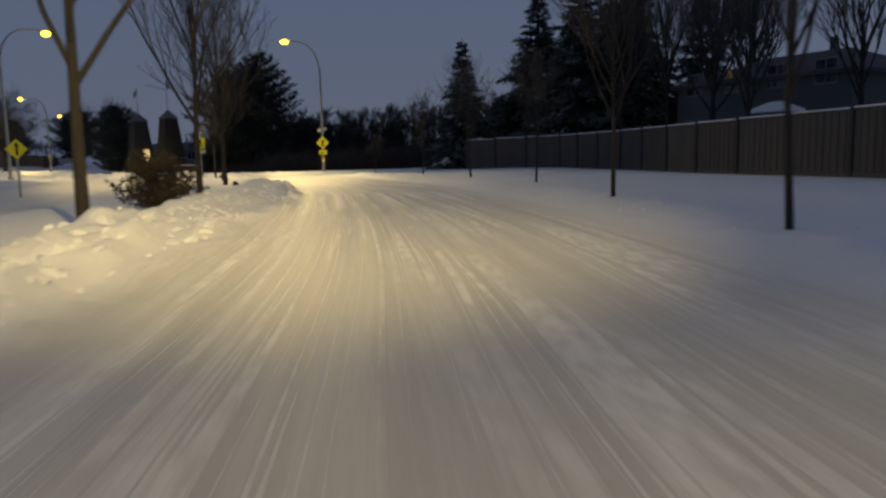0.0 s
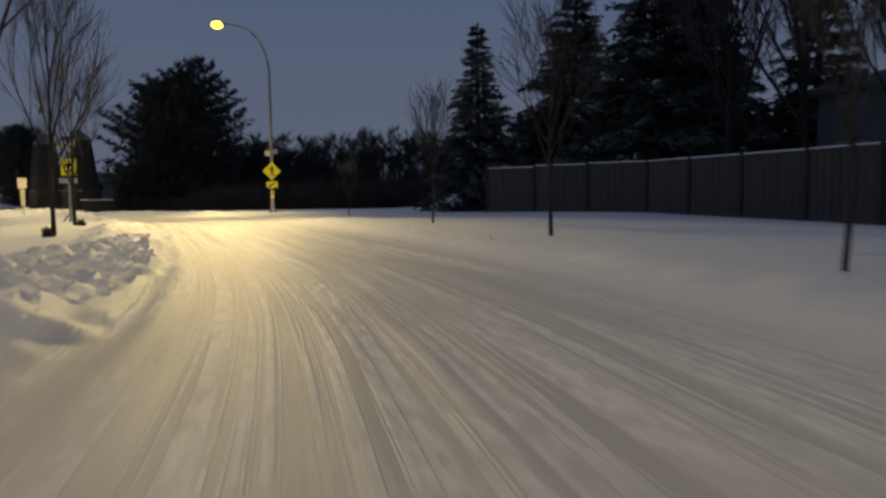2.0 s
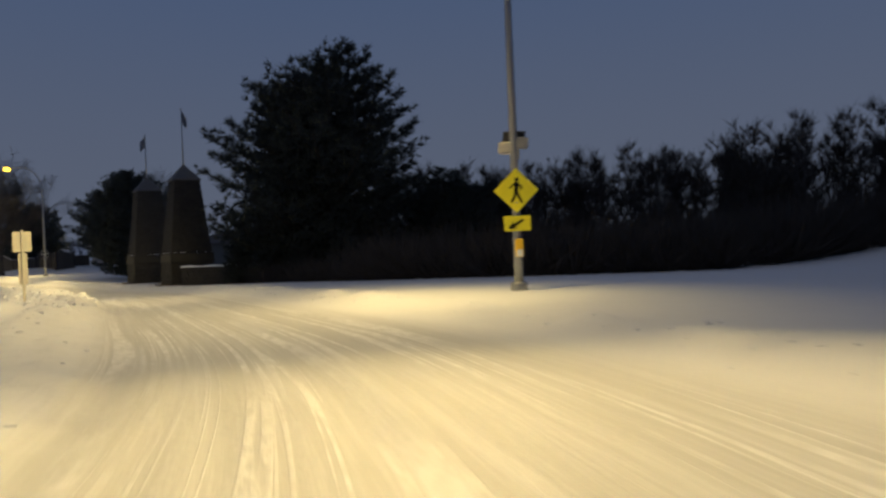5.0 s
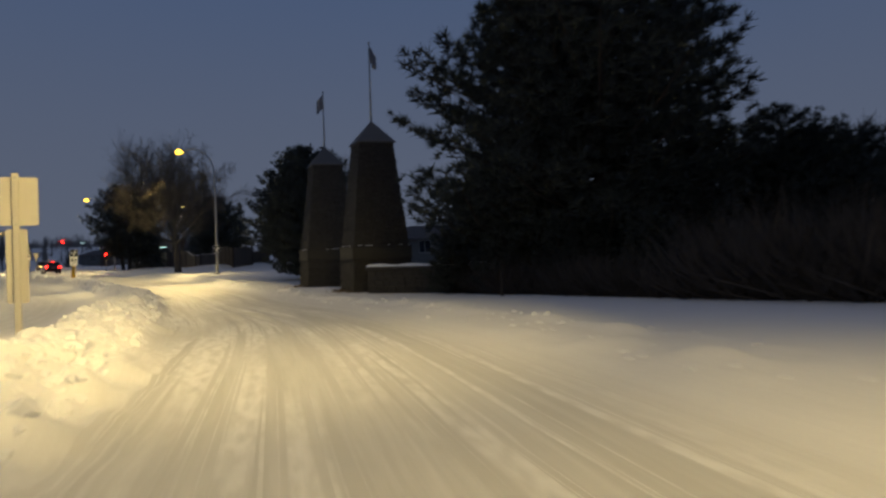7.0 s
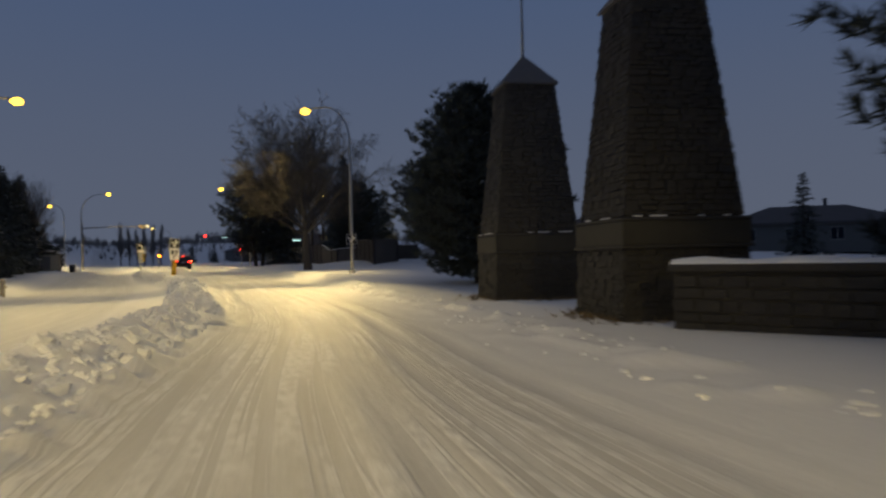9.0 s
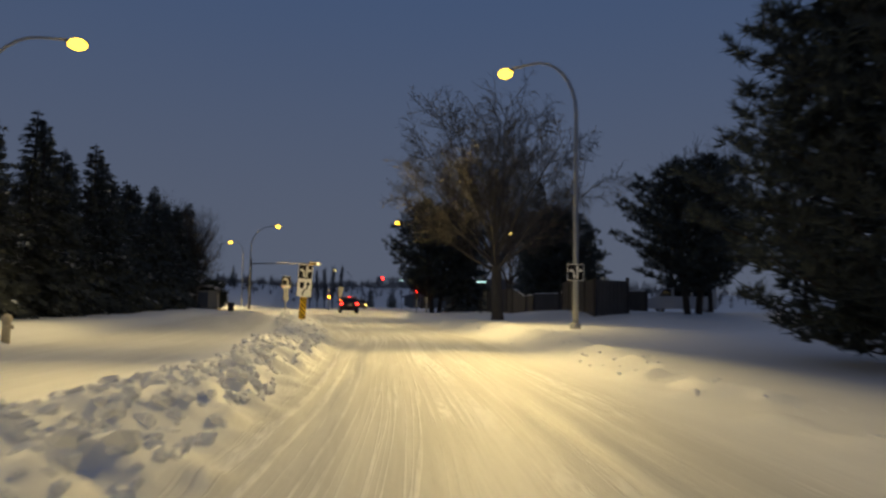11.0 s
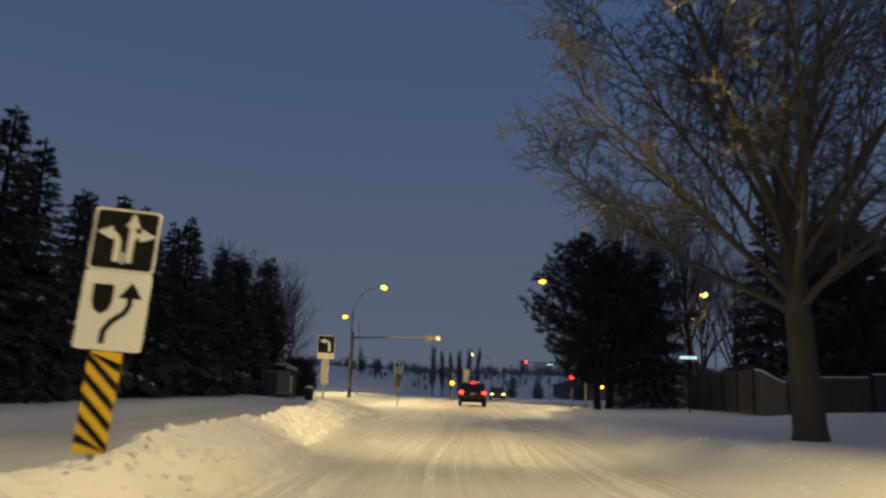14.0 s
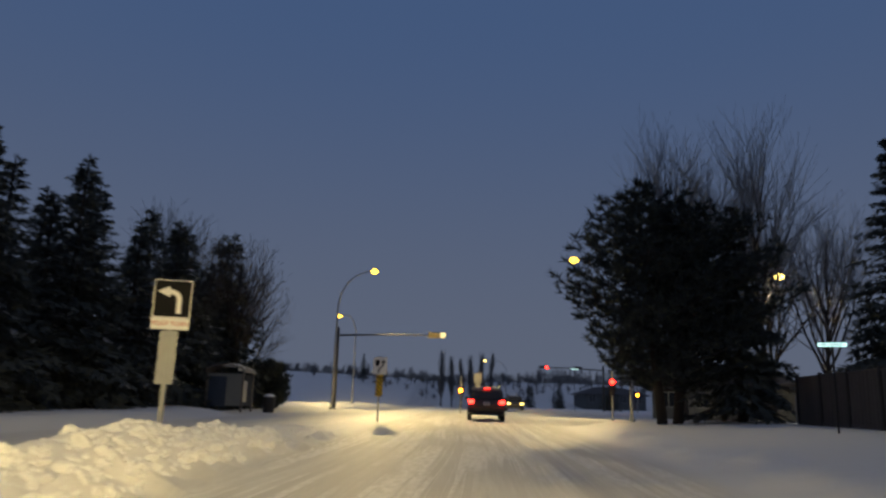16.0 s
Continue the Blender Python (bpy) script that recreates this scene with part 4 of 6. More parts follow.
part("pole", Shape().tube([(0, 0, -0.1), (0, 0, 2.8)], 0.055, 10), STEEL, p4)
walk_signal(p4, 1.7, AMBER)
bk = thing("road_sign", "blank back of a sign on the traffic island", "road sign", stand(-98.9, 135.5, facing(-98.9, 135.5, -57, 103.6)))
part("post", Shape().box((-0.03, -0.03, -0.1), (0.03, 0.03, 2.6), 0.008), STEEL, bk)
panel(bk, "upper_panel", square(0.56, 0.66), SIGN_BACK, 2.55, y=-0.05)
panel(bk, "lower_panel", square(0.36, 0.5), SIGN_BACK, 1.95, y=-0.05)


# ---- stone gate towers ----
def stone_mesh(seed):
    rng = random.Random(seed)
    g = Shape()
    c = [1 + rng.uniform(-0.12, 0.05) for _ in range(8)]
    out = [(-0.5 * c[0], -0.42 * c[1]), (-0.36 * c[4], -0.5), (0.5 * c[2], -0.46 * c[3]), (0.5 * c[5], 0.4 * c[6]), (0.38, 0.5 * c[7]), (-0.47 * c[1], 0.48 * c[2])]
    back = [(x, 0.0, z) for x, z in out]
    front = [(x * 0.95, -1.0 - rng.uniform(-0.3, 0.3), z * 0.9) for x, z in out]
    g.add(back + front, [tuple(range(6, 12))] + [(i, (i + 1) % 6, (i + 1) % 6 + 6, i + 6) for i in range(6)])
    return g


STONES = [stone_mesh(k) for k in range(8)]
STONE_MESHES = [mesh_of("stone", g, STONE) for g in STONES]


def stone_courses(rng, w_low, w_high, z0, z1):
    """Places of stones on one face: centre x, z, width, height, and the face's half-width there."""
    z = z0
    while z < z1 - 0.05:
        h = min(rng.uniform(0.06, 0.15), z1 - z)
        half = (w_low + (w_high - w_low) * (z - z0) / (z1 - z0)) / 2
        x = -half
        while x < half - 0.04:
            w = min(rng.uniform(0.12, 0.42), half - x)
            yield x + w / 2, z + h / 2, w, h, half
            x += w
        z += h


def stone_tower(x, y, turn, seed, label, w0=2.6, w1=2.44, w2=1.5, plinth=1.95, top=6.36, apex=7.4):
    z0 = min(ground_at(x + a, y + b) for a in (-1.3, 1.3) for b in (-1.3, 1.3)) - 0.1
    tower = thing("stone_tower", label, "tower", pose(x, y, z0, 0, 0, turn), "gate towers")
    core = Shape()
    for wa, wb, za, zb in ((w0, w1, 0, plinth), (w1 - 0.06, w2, plinth, top)):
        a, b = wa / 2 - 0.05, wb / 2 - 0.05
        core.add([(-a, -a, za), (a, -a, za), (a, a, za), (-a, a, za), (-b, -b, zb), (b, -b, zb), (b, b, zb), (-b, b, zb)], [(0, 1, 5, 4), (1, 2, 6, 5), (2, 3, 7, 6), (3, 0, 4, 7), (4, 5, 6, 7), (3, 2, 1, 0)])
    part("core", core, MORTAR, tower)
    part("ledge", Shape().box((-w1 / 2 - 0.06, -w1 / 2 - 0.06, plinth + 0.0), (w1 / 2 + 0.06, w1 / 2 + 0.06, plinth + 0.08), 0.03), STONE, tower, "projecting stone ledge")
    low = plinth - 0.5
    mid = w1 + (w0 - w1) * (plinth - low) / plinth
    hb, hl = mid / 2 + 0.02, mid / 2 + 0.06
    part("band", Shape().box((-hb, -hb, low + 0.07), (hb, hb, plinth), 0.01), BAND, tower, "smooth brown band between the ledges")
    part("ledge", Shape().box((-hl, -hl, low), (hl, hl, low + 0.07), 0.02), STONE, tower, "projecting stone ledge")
    b = w1 / 2 + 0.04
    srng = random.Random(seed + 40)
    for face in range(4):
        turn_m = pose(0, 0, 0, 0, 0, 90 * face)
        for _ in range(5):
            px, w = srng.uniform(-b + 0.25, b - 0.25), srng.uniform(0.05, 0.2)
            part("snow_patch", Shape().box((px - w, -b, plinth + 0.078), (px + w, -b + 0.07, plinth + 0.078 + srng.uniform(0.02, 0.035)), 0.012, turn_m), SNOW, tower)
    rng = random.Random(seed)
    upper = Shape()
    for face in range(4):
        turn_m = pose(0, 0, 0, 0, 0, 90 * face)
        for za, zb, wa, wb in ((0.0, plinth - 0.03, w0, w1), (plinth + 0.1, top, w1 - 0.06, w2)):
            lean = math.atan2((wa - wb) / 2, zb - za)
            for px, pz, w, h, half in stone_courses(rng, wa - 0.04, wb - 0.04, za, zb):
                k = rng.randrange(8)
                m = turn_m @ Matrix.Translation((px, -half + 0.035, pz)) @ Matrix.Rotation(-lean, 4, "X") @ Matrix.Rotation(rng.uniform(-0.07, 0.07), 4, "Y") @ Matrix.Diagonal((w * rng.uniform(0.93, 1.02), rng.uniform(0.03, 0.06), h * rng.uniform(0.85, 1.3), 1))
                if za == 0.0 and face in (0, 3) and pz < 1.15:
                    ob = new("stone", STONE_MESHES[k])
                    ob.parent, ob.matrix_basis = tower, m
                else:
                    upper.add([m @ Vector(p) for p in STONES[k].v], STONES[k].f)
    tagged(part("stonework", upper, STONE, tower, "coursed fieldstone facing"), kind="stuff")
    e = w2 / 2 + 0.07
    roof = Shape().add([(-e, -e, top), (e, -e, top), (e, e, top), (-e, e, top), (-e, -e, top + 0.055), (e, -e, top + 0.055), (e, e, top + 0.055), (-e, e, top + 0.055), (0, 0, apex)],
                       [(3, 2, 1, 0), (0, 1, 5, 4), (1, 2, 6, 5), (2, 3, 7, 6), (3, 0, 4, 7), (4, 5, 8), (5, 6, 8), (6, 7, 8), (7, 4, 8)])
    part("roof", roof, SHINGLE, tower, "grey pyramid roof")
    return tower


def flagpole(x, y, z, high, seed, turn):
    pole = thing("flagpole", "thin flagpole with limp flag on the tower roof", "flagpole", pose(x, y, z - 0.1, 0, 0, turn), "flagpoles")
    part("pole", Shape().tube([(0, 0, 0), (0, 0, high)], [0.045, 0.025], 8), STEEL, pole, soft=True)
    part("finial", Shape().ball((0, 0, high), 0.05), STEEL, pole, soft=True)
    vs, fs = [], []
    for i in range(9):
        for j in range(13):
            u, v = i / 8, j / 12
            fold = 0.07 * math.sin(u * 9 + v * 2.5 + seed) * (0.3 + v * 0.7)
            vs.append((0.03 + u * (0.32 - 0.12 * v) + 0.12 * v * u, fold, high - 0.12 - v * 0.75 - u * (0.5 - 0.1 * v) * 0.8))
    fs = [(i * 13 + j, i * 13 + j + 1, (i + 1) * 13 + j + 1, (i + 1) * 13 + j) for i in range(8) for j in range(12)]
    ob = part("flag", Shape().add(vs, fs), FLAG, pole, "limp dark and pale flag", soft=True)
    sol = ob.modifiers.new("thickness", "SOLIDIFY")
    sol.thickness = 0.004


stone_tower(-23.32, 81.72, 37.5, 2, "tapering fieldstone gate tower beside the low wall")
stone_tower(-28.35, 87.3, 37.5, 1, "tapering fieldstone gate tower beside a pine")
flagpole(-23.32, 81.72, 6.65, 3.5, 1, 60)
flagpole(-28.35, 87.3, 6.65, 3.0, 2, 200)


def stone_wall():
    a, b = Vector((-22.45, 79.2, 0)), Vector((-12.4, 76.2, 0))
    n = (b - a).normalized()
    turn = math.degrees(math.atan2(n.y, n.x))
    z0 = -0.75
    L = (b - a).length
    wall = thing("stone_wall", "low curved fieldstone wall with snow along its coping", "wall", pose(a.x, a.y, z0, 0, 0, turn))
    part("core", Shape().box((0, -0.2, 0), (L, 0.2, 1.12)), MORTAR, wall)
    part("coping", Shape().box((-0.06, -0.3, 1.12), (L + 0.06, 0.3, 1.24), 0.02), STONE, wall, "flat stone coping")
    cap = Shape()
    n_s = 24
    vs, fs = [], []
    for i in range(n_s + 1):
        u = L * i / n_s
        hgt = 0.09 + 0.03 * math.sin(i * 1.7)
        vs += [(u, -0.29, 1.24), (u, -0.24, 1.24 + hgt * 0.8), (u, 0.0, 1.24 + hgt), (u, 0.24, 1.24 + hgt * 0.8), (u, 0.29, 1.24)]
    fs = [(i * 5 + k, (i + 1) * 5 + k, (i + 1) * 5 + k + 1, i * 5 + k + 1) for i in range(n_s) for k in range(4)] + [(0, 1, 2, 3, 4), tuple(n_s * 5 + k for k in (4, 3, 2, 1, 0))]
    part("snow_cap", cap.add(vs, fs), SNOW, wall, "rounded snow on the coping", soft=True)
    rng = random.Random(9)
    z = 0.02
    while z < 1.1:
        h = min(rng.uniform(0.13, 0.22), 1.12 - z)
        x = 0.0
        while x < L - 0.05:
            w = min(rng.uniform(0.25, 0.6), L - x)
            ob = new("stone", rng.choice(STONE_MESHES))
            ob.parent, ob.matrix_basis = wall, Matrix.Translation((x + w / 2, -0.19, z + h / 2)) @ Matrix.Diagonal((w - 0.012, rng.uniform(0.045, 0.075), h - 0.012, 1))
            x += w
        z += h


stone_wall()
stake = thing("marker_stake", "short brown wooden stake standing in the snow", "stake", stand(-15.6, 72.2))
part("stake", Shape().tube([(0, 0, -0.1), (0, 0, 0.66)], [0.045, 0.04], 8), BARK, stake)


def tower_grass(x, y, seed):
    """Flattened dry grass where the wind has bared the foot of a tower."""
    rng = random.Random(seed)
    g = Shape()
    for _ in range(420):
        a = rng.uniform(0, 6.2832)
        r = 1.35 + abs(rng.gauss(0, 0.35))
        px, py = x + r * math.cos(a), y + r * math.sin(a)
        lie = rng.uniform(0, 6.2832)
        tuft(g, Vector((px, py, ground_at(px, py))), Vector((math.cos(lie), math.sin(lie), 0.35)) * 1.6, rng.uniform(0.1, 0.24), rng, 4, 0.05)
    tagged(new("dry_grass", mesh_of("dry_grass", g, DRY_GRASS)), "flattened dry grass round the foot of a stone tower", "grass", kind="stuff")


# ---- trees ----
def frond(g, base, way, length, width, droop, rng):
    """A drooping flat spray with side twigs."""
    side = way.cross(Vector((0, 0, 1)))
    if side.length < 0.01:
        side = Vector((1, 0, 0))
    side.normalize()
    roll = rng.uniform(-1.1, 1.1)
    side = side * math.cos(roll) + Vector((0, 0, math.sin(roll)))
    drop = Vector((0, 0, -droop * length))
    for k, (turn, lng) in enumerate(((-0.42, 0.8), (0.0, 1.0), (0.42, 0.8))):
        v = (way + side * turn).normalized()
        root = base + way * length * 0.12 * k
        s = side * width * 0.25
        root2 = root + v * length * 0.3 + drop * 0.1
        g.add([root2 - s, root2 + s, root + v * length * lng + drop], [(0, 1, 2)])


def spruce(h, r, seed, levels, around, name="spruce_tree", label="", snow_share=0.0, twigs=6, bare=0.06, taper=0.98):
    rng = random.Random(seed)
    tree = thing(name, label, "tree", Matrix())
    part("trunk", Shape().tube([(0, 0, -0.2), (0, 0, h * 0.5), (0, 0, h * 0.99)], [0.022 * h, 0.014 * h, 0.004 * h], 7), BARK, tree, soft=True)
    crown, snow = Shape(), Shape()
    for i in range(levels):
        q = bare + (1 - bare) * (i / levels) ** 0.84
        z = h * q
        reach = r * (1 - q) ** taper + 0.09
        n = max(4, int(around * (0.5 + 0.6 * (1 - q))))
        spin = rng.uniform(0, 6.3)
        for k in range(n):
            a = spin + 2 * math.pi * k / n + rng.uniform(-0.25, 0.25)
            L = reach * rng.uniform(0.6, 1.14)
            up = 0.62 * q - 0.2 + rng.uniform(-0.16, 0.16)
            out = Vector((math.cos(a), math.sin(a), up)).normalized()
            root = Vector((0, 0, z + rng.uniform(-0.95, 0.95) * h / levels))
            cov = rng.random() < snow_share and q < 0.75
            for t in range(twigs + 1):
                u = 0.16 + 0.84 * t / twigs
                p = root + out * L * u + Vector((0, 0, -0.22 * L * u * u + 0.1 * L * max(0, u - 0.75)))
                ln = max(0.27, L * (0.42 - 0.2 * u)) * rng.uniform(0.8, 1.2)
                for sgn in (-1, 1):
                    b = a + sgn * rng.uniform(0.5, 0.95)
                    way = Vector((math.cos(b), math.sin(b), up * 0.4 + rng.uniform(-0.12, 0.06)))
                    frond(crown, p, way, ln, ln * 0.55, rng.uniform(0.08, 0.42), rng)
                    if cov and rng.random() < 0.6:
                        frond(snow, p + Vector((0, 0, 0.03)), way, ln * 0.75, ln * 0.3, 0.12, rng)
            frond(crown, root + out * L * 0.75 + Vector((0, 0, -0.12 * L)), out, L * 0.33, L * 0.12, 0.0, rng)
    for k in range(5):
        a = k * 1.26
        frond(crown, Vector((0, 0, h * 0.985)), Vector((math.cos(a) * 0.2, math.sin(a) * 0.2, 1)).normalized(), h * 0.035, 0.07, 0, rng)
    part("crown", crown, NEEDLE, tree, "dark green drooping needle branches")
    if snow.v:
        tagged(part("snow_load", snow, SNOW, tree, "thin snow lying on the branches"), kind="stuff")
    return tree


def tuft(g, p, way, size, rng, blades=14, thin=0.075):
    """A brush of long thin needles."""
    for _ in range(blades):
        v = (way + Vector((rng.uniform(-1, 1), rng.uniform(-1, 1), rng.uniform(-0.7, 0.9)))).normalized()
        s = v.cross(Vector((rng.uniform(-1, 1), rng.uniform(-1, 1), rng.uniform(-1, 1)))).normalized() * size * thin
        b = p + v * size * rng.uniform(-0.15, 0.25)
        g.add([b - s, b + s, b + v * size * rng.uniform(0.7, 1.1)], [(0, 1, 2)])


tower_grass(-23.32, 81.72, 91)
tower_grass(-28.35, 87.3, 92)


def pine(h, r, seed, limbs, trunks=1, low=0.1, label="", size=0.4, lumpy=0.35, blades=13, peak=None, dome=2.0, foot=0.6):
    """A broad irregular pine: several leaders, limbs that end in upturned tufts."""
    rng = random.Random(seed)
    tree = thing("pine_tree", label, "tree", Matrix())
    wood, crown = Shape(), Shape()
    leaders = []
    for k in range(trunks):
        a = 6.28 * k / trunks + seed
        off = 0.0 if trunks == 1 else r * 0.22
        dx, dy = math.cos(a) * off, math.sin(a) * off
        hh = h * (1 if k == 0 else rng.uniform(0.8, 0.96))
        leaders.append((dx, dy, hh))
        wood.tube([(dx * 0.3, dy * 0.3, -0.2), (dx * 0.6, dy * 0.6, hh * 0.3), (dx, dy, hh * 0.7), (dx * 1.1, dy * 1.1, hh * 0.99)], [0.022 * h, 0.018 * h, 0.011 * h, 0.003 * h], 8)
    sector = [rng.uniform(1 - lumpy, 1 + lumpy * 0.6) for _ in range(9)]
    for i in range(limbs):
        dx, dy, hh = leaders[i % trunks]
        q = low + (1 - low) * ((i + rng.random()) / limbs) ** 0.95
        a = i * 2.39996 + rng.uniform(-0.3, 0.3)
        fit = (1 - q ** 1.7) ** 0.75 * (0.65 + 0.35 * min(1, q / 0.22))
        if peak:
            fit = foot + (1 - foot) * q / peak if q < peak else (1 - ((q - peak) / (1 - peak)) ** dome) ** 0.8
        L = max(0.45, r * fit * sector[int((a % 6.2832) / 6.2832 * 9) % 9] * rng.uniform(0.7, 1.12) * (0.85 if trunks > 1 else 1))
        root = Vector((dx * min(1, q * 1.3), dy * min(1, q * 1.3), hh * q))
        rise = 0.05 + 0.5 * q
        pts = [root + Vector((math.cos(a) * L * u, math.sin(a) * L * u, L * (rise * u - 0.25 * u + 0.32 * u * u))) for u in (0, 0.35, 0.7, 1)]
        wood.tube(pts, [0.012 * L + 0.02, 0.009 * L + 0.014, 0.008 * L, 0.01], 5, cap=False)
        n = max(8, int(L * 13))
        for t in range(n):
            u = 0.22 + 0.78 * (t + rng.random()) / n
            j = min(2, int(u * 3))
            p = pts[j].lerp(pts[j + 1], u * 3 - j)
            side = Vector((-math.sin(a), math.cos(a), 0)) * rng.uniform(-1, 1) * L * 0.3 * (1.1 - abs(u - 0.6))
            p = p + side + Vector((0, 0, rng.uniform(-0.1, 0.22)))
            tuft(crown, p, Vector((math.cos(a) * 0.6, math.sin(a) * 0.6, 0.45)) + side * 0.3, size * rng.uniform(0.75, 1.25), rng, blades)
    part("trunk", wood, BARK, tree, soft=True)
    part("crown", crown, PINE_NEEDLE, tree, "dark clumps of long needles")
    return tree


def grow(out, rng, p, way, length, radius, depth, spread, kids, sides, bendy=0.25, up=0.12):
    """A tapering limb and what forks from it; out is one shape a depth."""
    pts, d = [p], way.normalized()
    steps = 4 if depth > 1 else 3
    for _ in range(steps):
        d = (d + Vector((rng.uniform(-1, 1), rng.uniform(-1, 1), rng.uniform(-0.8, 1))) * bendy * 0.55 + Vector((0, 0, up * 0.5))).normalized()
        pts.append(pts[-1] + d * length / steps)
    out[depth].tube(pts, [max(0.0075, radius * (1 - 0.6 * i / steps)) for i in range(steps + 1)], sides[depth], cap=False)
    if depth == 0:
        return
    n = kids[depth]
    for k in range(n):
        u = 0.3 + 0.7 * (k + rng.random()) / n
        i = min(steps - 1, int(u * steps))
        q = pts[i].lerp(pts[i + 1], u * steps - i)
        axis = (pts[i + 1] - pts[i]).normalized()
        a = rng.uniform(0, 6.2832)
        s = axis.orthogonal().normalized()
        s = s * math.cos(a) + axis.cross(s) * math.sin(a)
        w = (axis * math.cos(spread) + s * math.sin(spread) * rng.uniform(0.7, 1.2)).normalized()
        grow(out, rng, q, w, length * rng.uniform(0.5, 0.75) * (1.1 - 0.35 * u), radius * (1 - 0.6 * u) * 0.62, depth - 1, spread, kids, sides, bendy, up)


def bare_tree(h, seed, trunk_h, r0, limbs, kids, depth, spread=0.6, lean=0.75, name="bare_tree", label="", bark=BARK, twig=TWIG, fork=0.55, up=0.12, sides=(3, 3, 4, 6, 8), limb_len=0.5, bendy=0.25):
    rng = random.Random(seed)
    tree = thing(name, label, "tree", Matrix())
    out = [Shape() for _ in range(depth + 2)]
    trunk = Shape()
    wob = [(0, 0, -0.25), (0.0, 0.0, 0.15), (rng.uniform(-0.012, 0.012) * h, rng.uniform(-0.012, 0.012) * h, trunk_h), (rng.uniform(-0.025, 0.025) * h, rng.uniform(-0.025, 0.025) * h, h * 0.7)]
    trunk.tube(wob, [r0 * 1.35, r0 * 1.05, r0 * 0.82, r0 * 0.28], 9)
    for k in range(limbs):
        u = (k + rng.random() * 0.7) / limbs
        a = k * 2.39996 + rng.uniform(-0.4, 0.4)
        tilt = lean * (1 - 0.55 * u) * rng.uniform(0.75, 1.15)
        q = Vector(wob[2]).lerp(Vector(wob[3]), u * 0.95)
        w = Vector((math.cos(a) * math.sin(tilt), math.sin(a) * math.sin(tilt), math.cos(tilt)))
        grow(out, rng, q, w, h * limb_len * rng.uniform(0.8, 1.1) * (1 - 0.3 * u), r0 * fork * (1 - 0.4 * u), depth, spread, kids, sides, bendy, up)
    top = Shape()
    top.add(trunk.v, trunk.f)
    top.add(out[depth].v, out[depth].f)
    part("trunk", top, bark, tree, soft=True)
    fine = Shape()
    for s in out[:depth]:
        fine.add(s.v, s.f)
    part("crown", fine, twig, tree, "bare dark branches and twigs")
    return tree


def limb(g, rng, p, way, length, r0, r1, steps, sides, wander, lift):
    """One tapering, slightly wandering branch; gives back its points."""
    pts, d = [Vector(p)], way.normalized()
    for _ in range(steps):
        d = (d + Vector((rng.uniform(-1, 1), rng.uniform(-1, 1), rng.uniform(-1, 1))) * wander + Vector((0, 0, lift))).normalized()
        pts.append(pts[-1] + d * length / steps)
    g.tube(pts, [r0 + (r1 - r0) * i / steps for i in range(steps + 1)], sides, cap=False)
    return pts


def elm(h, seed):
    """A wide crown of long straight limbs, veiled in fine twigs."""
    rng = random.Random(seed)
    tree = thing("elm_tree", "great spreading bare elm at the roadside", "tree", Matrix())
    wood, fine = Shape(), Shape()
    stem = [Vector((0, 0, -0.3)), Vector((0, 0, 0.2)), Vector((0.05, 0.05, 1.6)), Vector((0.1, 0.0, 3.0)), Vector((0.25, 0.1, 5.0)), Vector((0.1, 0.1, 7.0))]
    wood.tube(stem, [0.46, 0.33, 0.27, 0.24, 0.15, 0.07], 11)

    def off(pts, u, spread):
        n = len(pts) - 1
        i = min(n - 1, int(u * n))
        axis = (pts[i + 1] - pts[i]).normalized()
        a, s = rng.uniform(0, 6.2832), axis.orthogonal().normalized()
        s = s * math.cos(a) + axis.cross(s) * math.sin(a)
        return pts[i].lerp(pts[i + 1], u * n - i), axis * math.cos(spread) + s * math.sin(spread)

    for k in range(20):
        u = k / 20
        a = k * 2.39996 + rng.uniform(-0.3, 0.3)
        tilt = 1.16 - 1.0 * u + rng.uniform(-0.12, 0.12)
        root = stem[2].lerp(stem[3], 0.7 + u) if u < 0.3 else stem[3].lerp(stem[4], (u - 0.3) * 1.4)
        L = (h - 5.6) * rng.uniform(0.86, 1.04) * (0.95 if 0.1 < u < 0.75 else 0.82)
        main = limb(wood, rng, root, Vector((math.cos(a) * math.sin(tilt), math.sin(a) * math.sin(tilt), math.cos(tilt))), L, 0.1 - 0.035 * u, 0.012, 8, 6, 0.085, 0.028)
        for i in range(14):
            w = 0.2 + 0.8 * (i + rng.random()) / 14
            p, way = off(main, min(w, 0.999), rng.uniform(0.45, 0.85))
            sub = limb(fine, rng, p, way, rng.uniform(1.5, 3.1) * (1.15 - 0.5 * w), 0.03 * (1.2 - w) + 0.01, 0.007, 5, 4, 0.17, 0.0)
            for j in range(9):
                v = 0.12 + 0.88 * (j + rng.random()) / 9
                p, way = off(sub, min(v, 0.999), rng.uniform(0.5, 1.0))
                third = limb(fine, rng, p, way, rng.uniform(0.5, 1.25), 0.011, 0.0075, 3, 3, 0.22, -0.03)
                for _ in range(5):
                    p, way = off(third, rng.uniform(0.2, 0.98), rng.uniform(0.5, 1.1))
                    limb(fine, rng, p, way, rng.uniform(0.2, 0.5), 0.008, 0.0055, 2, 3, 0.25, -0.04)
    part("trunk", wood, ELM_BARK, tree, soft=True)
    part("crown", fine, ELM_BARK, tree, "bare dark branches and drooping fine twigs")
    return tree


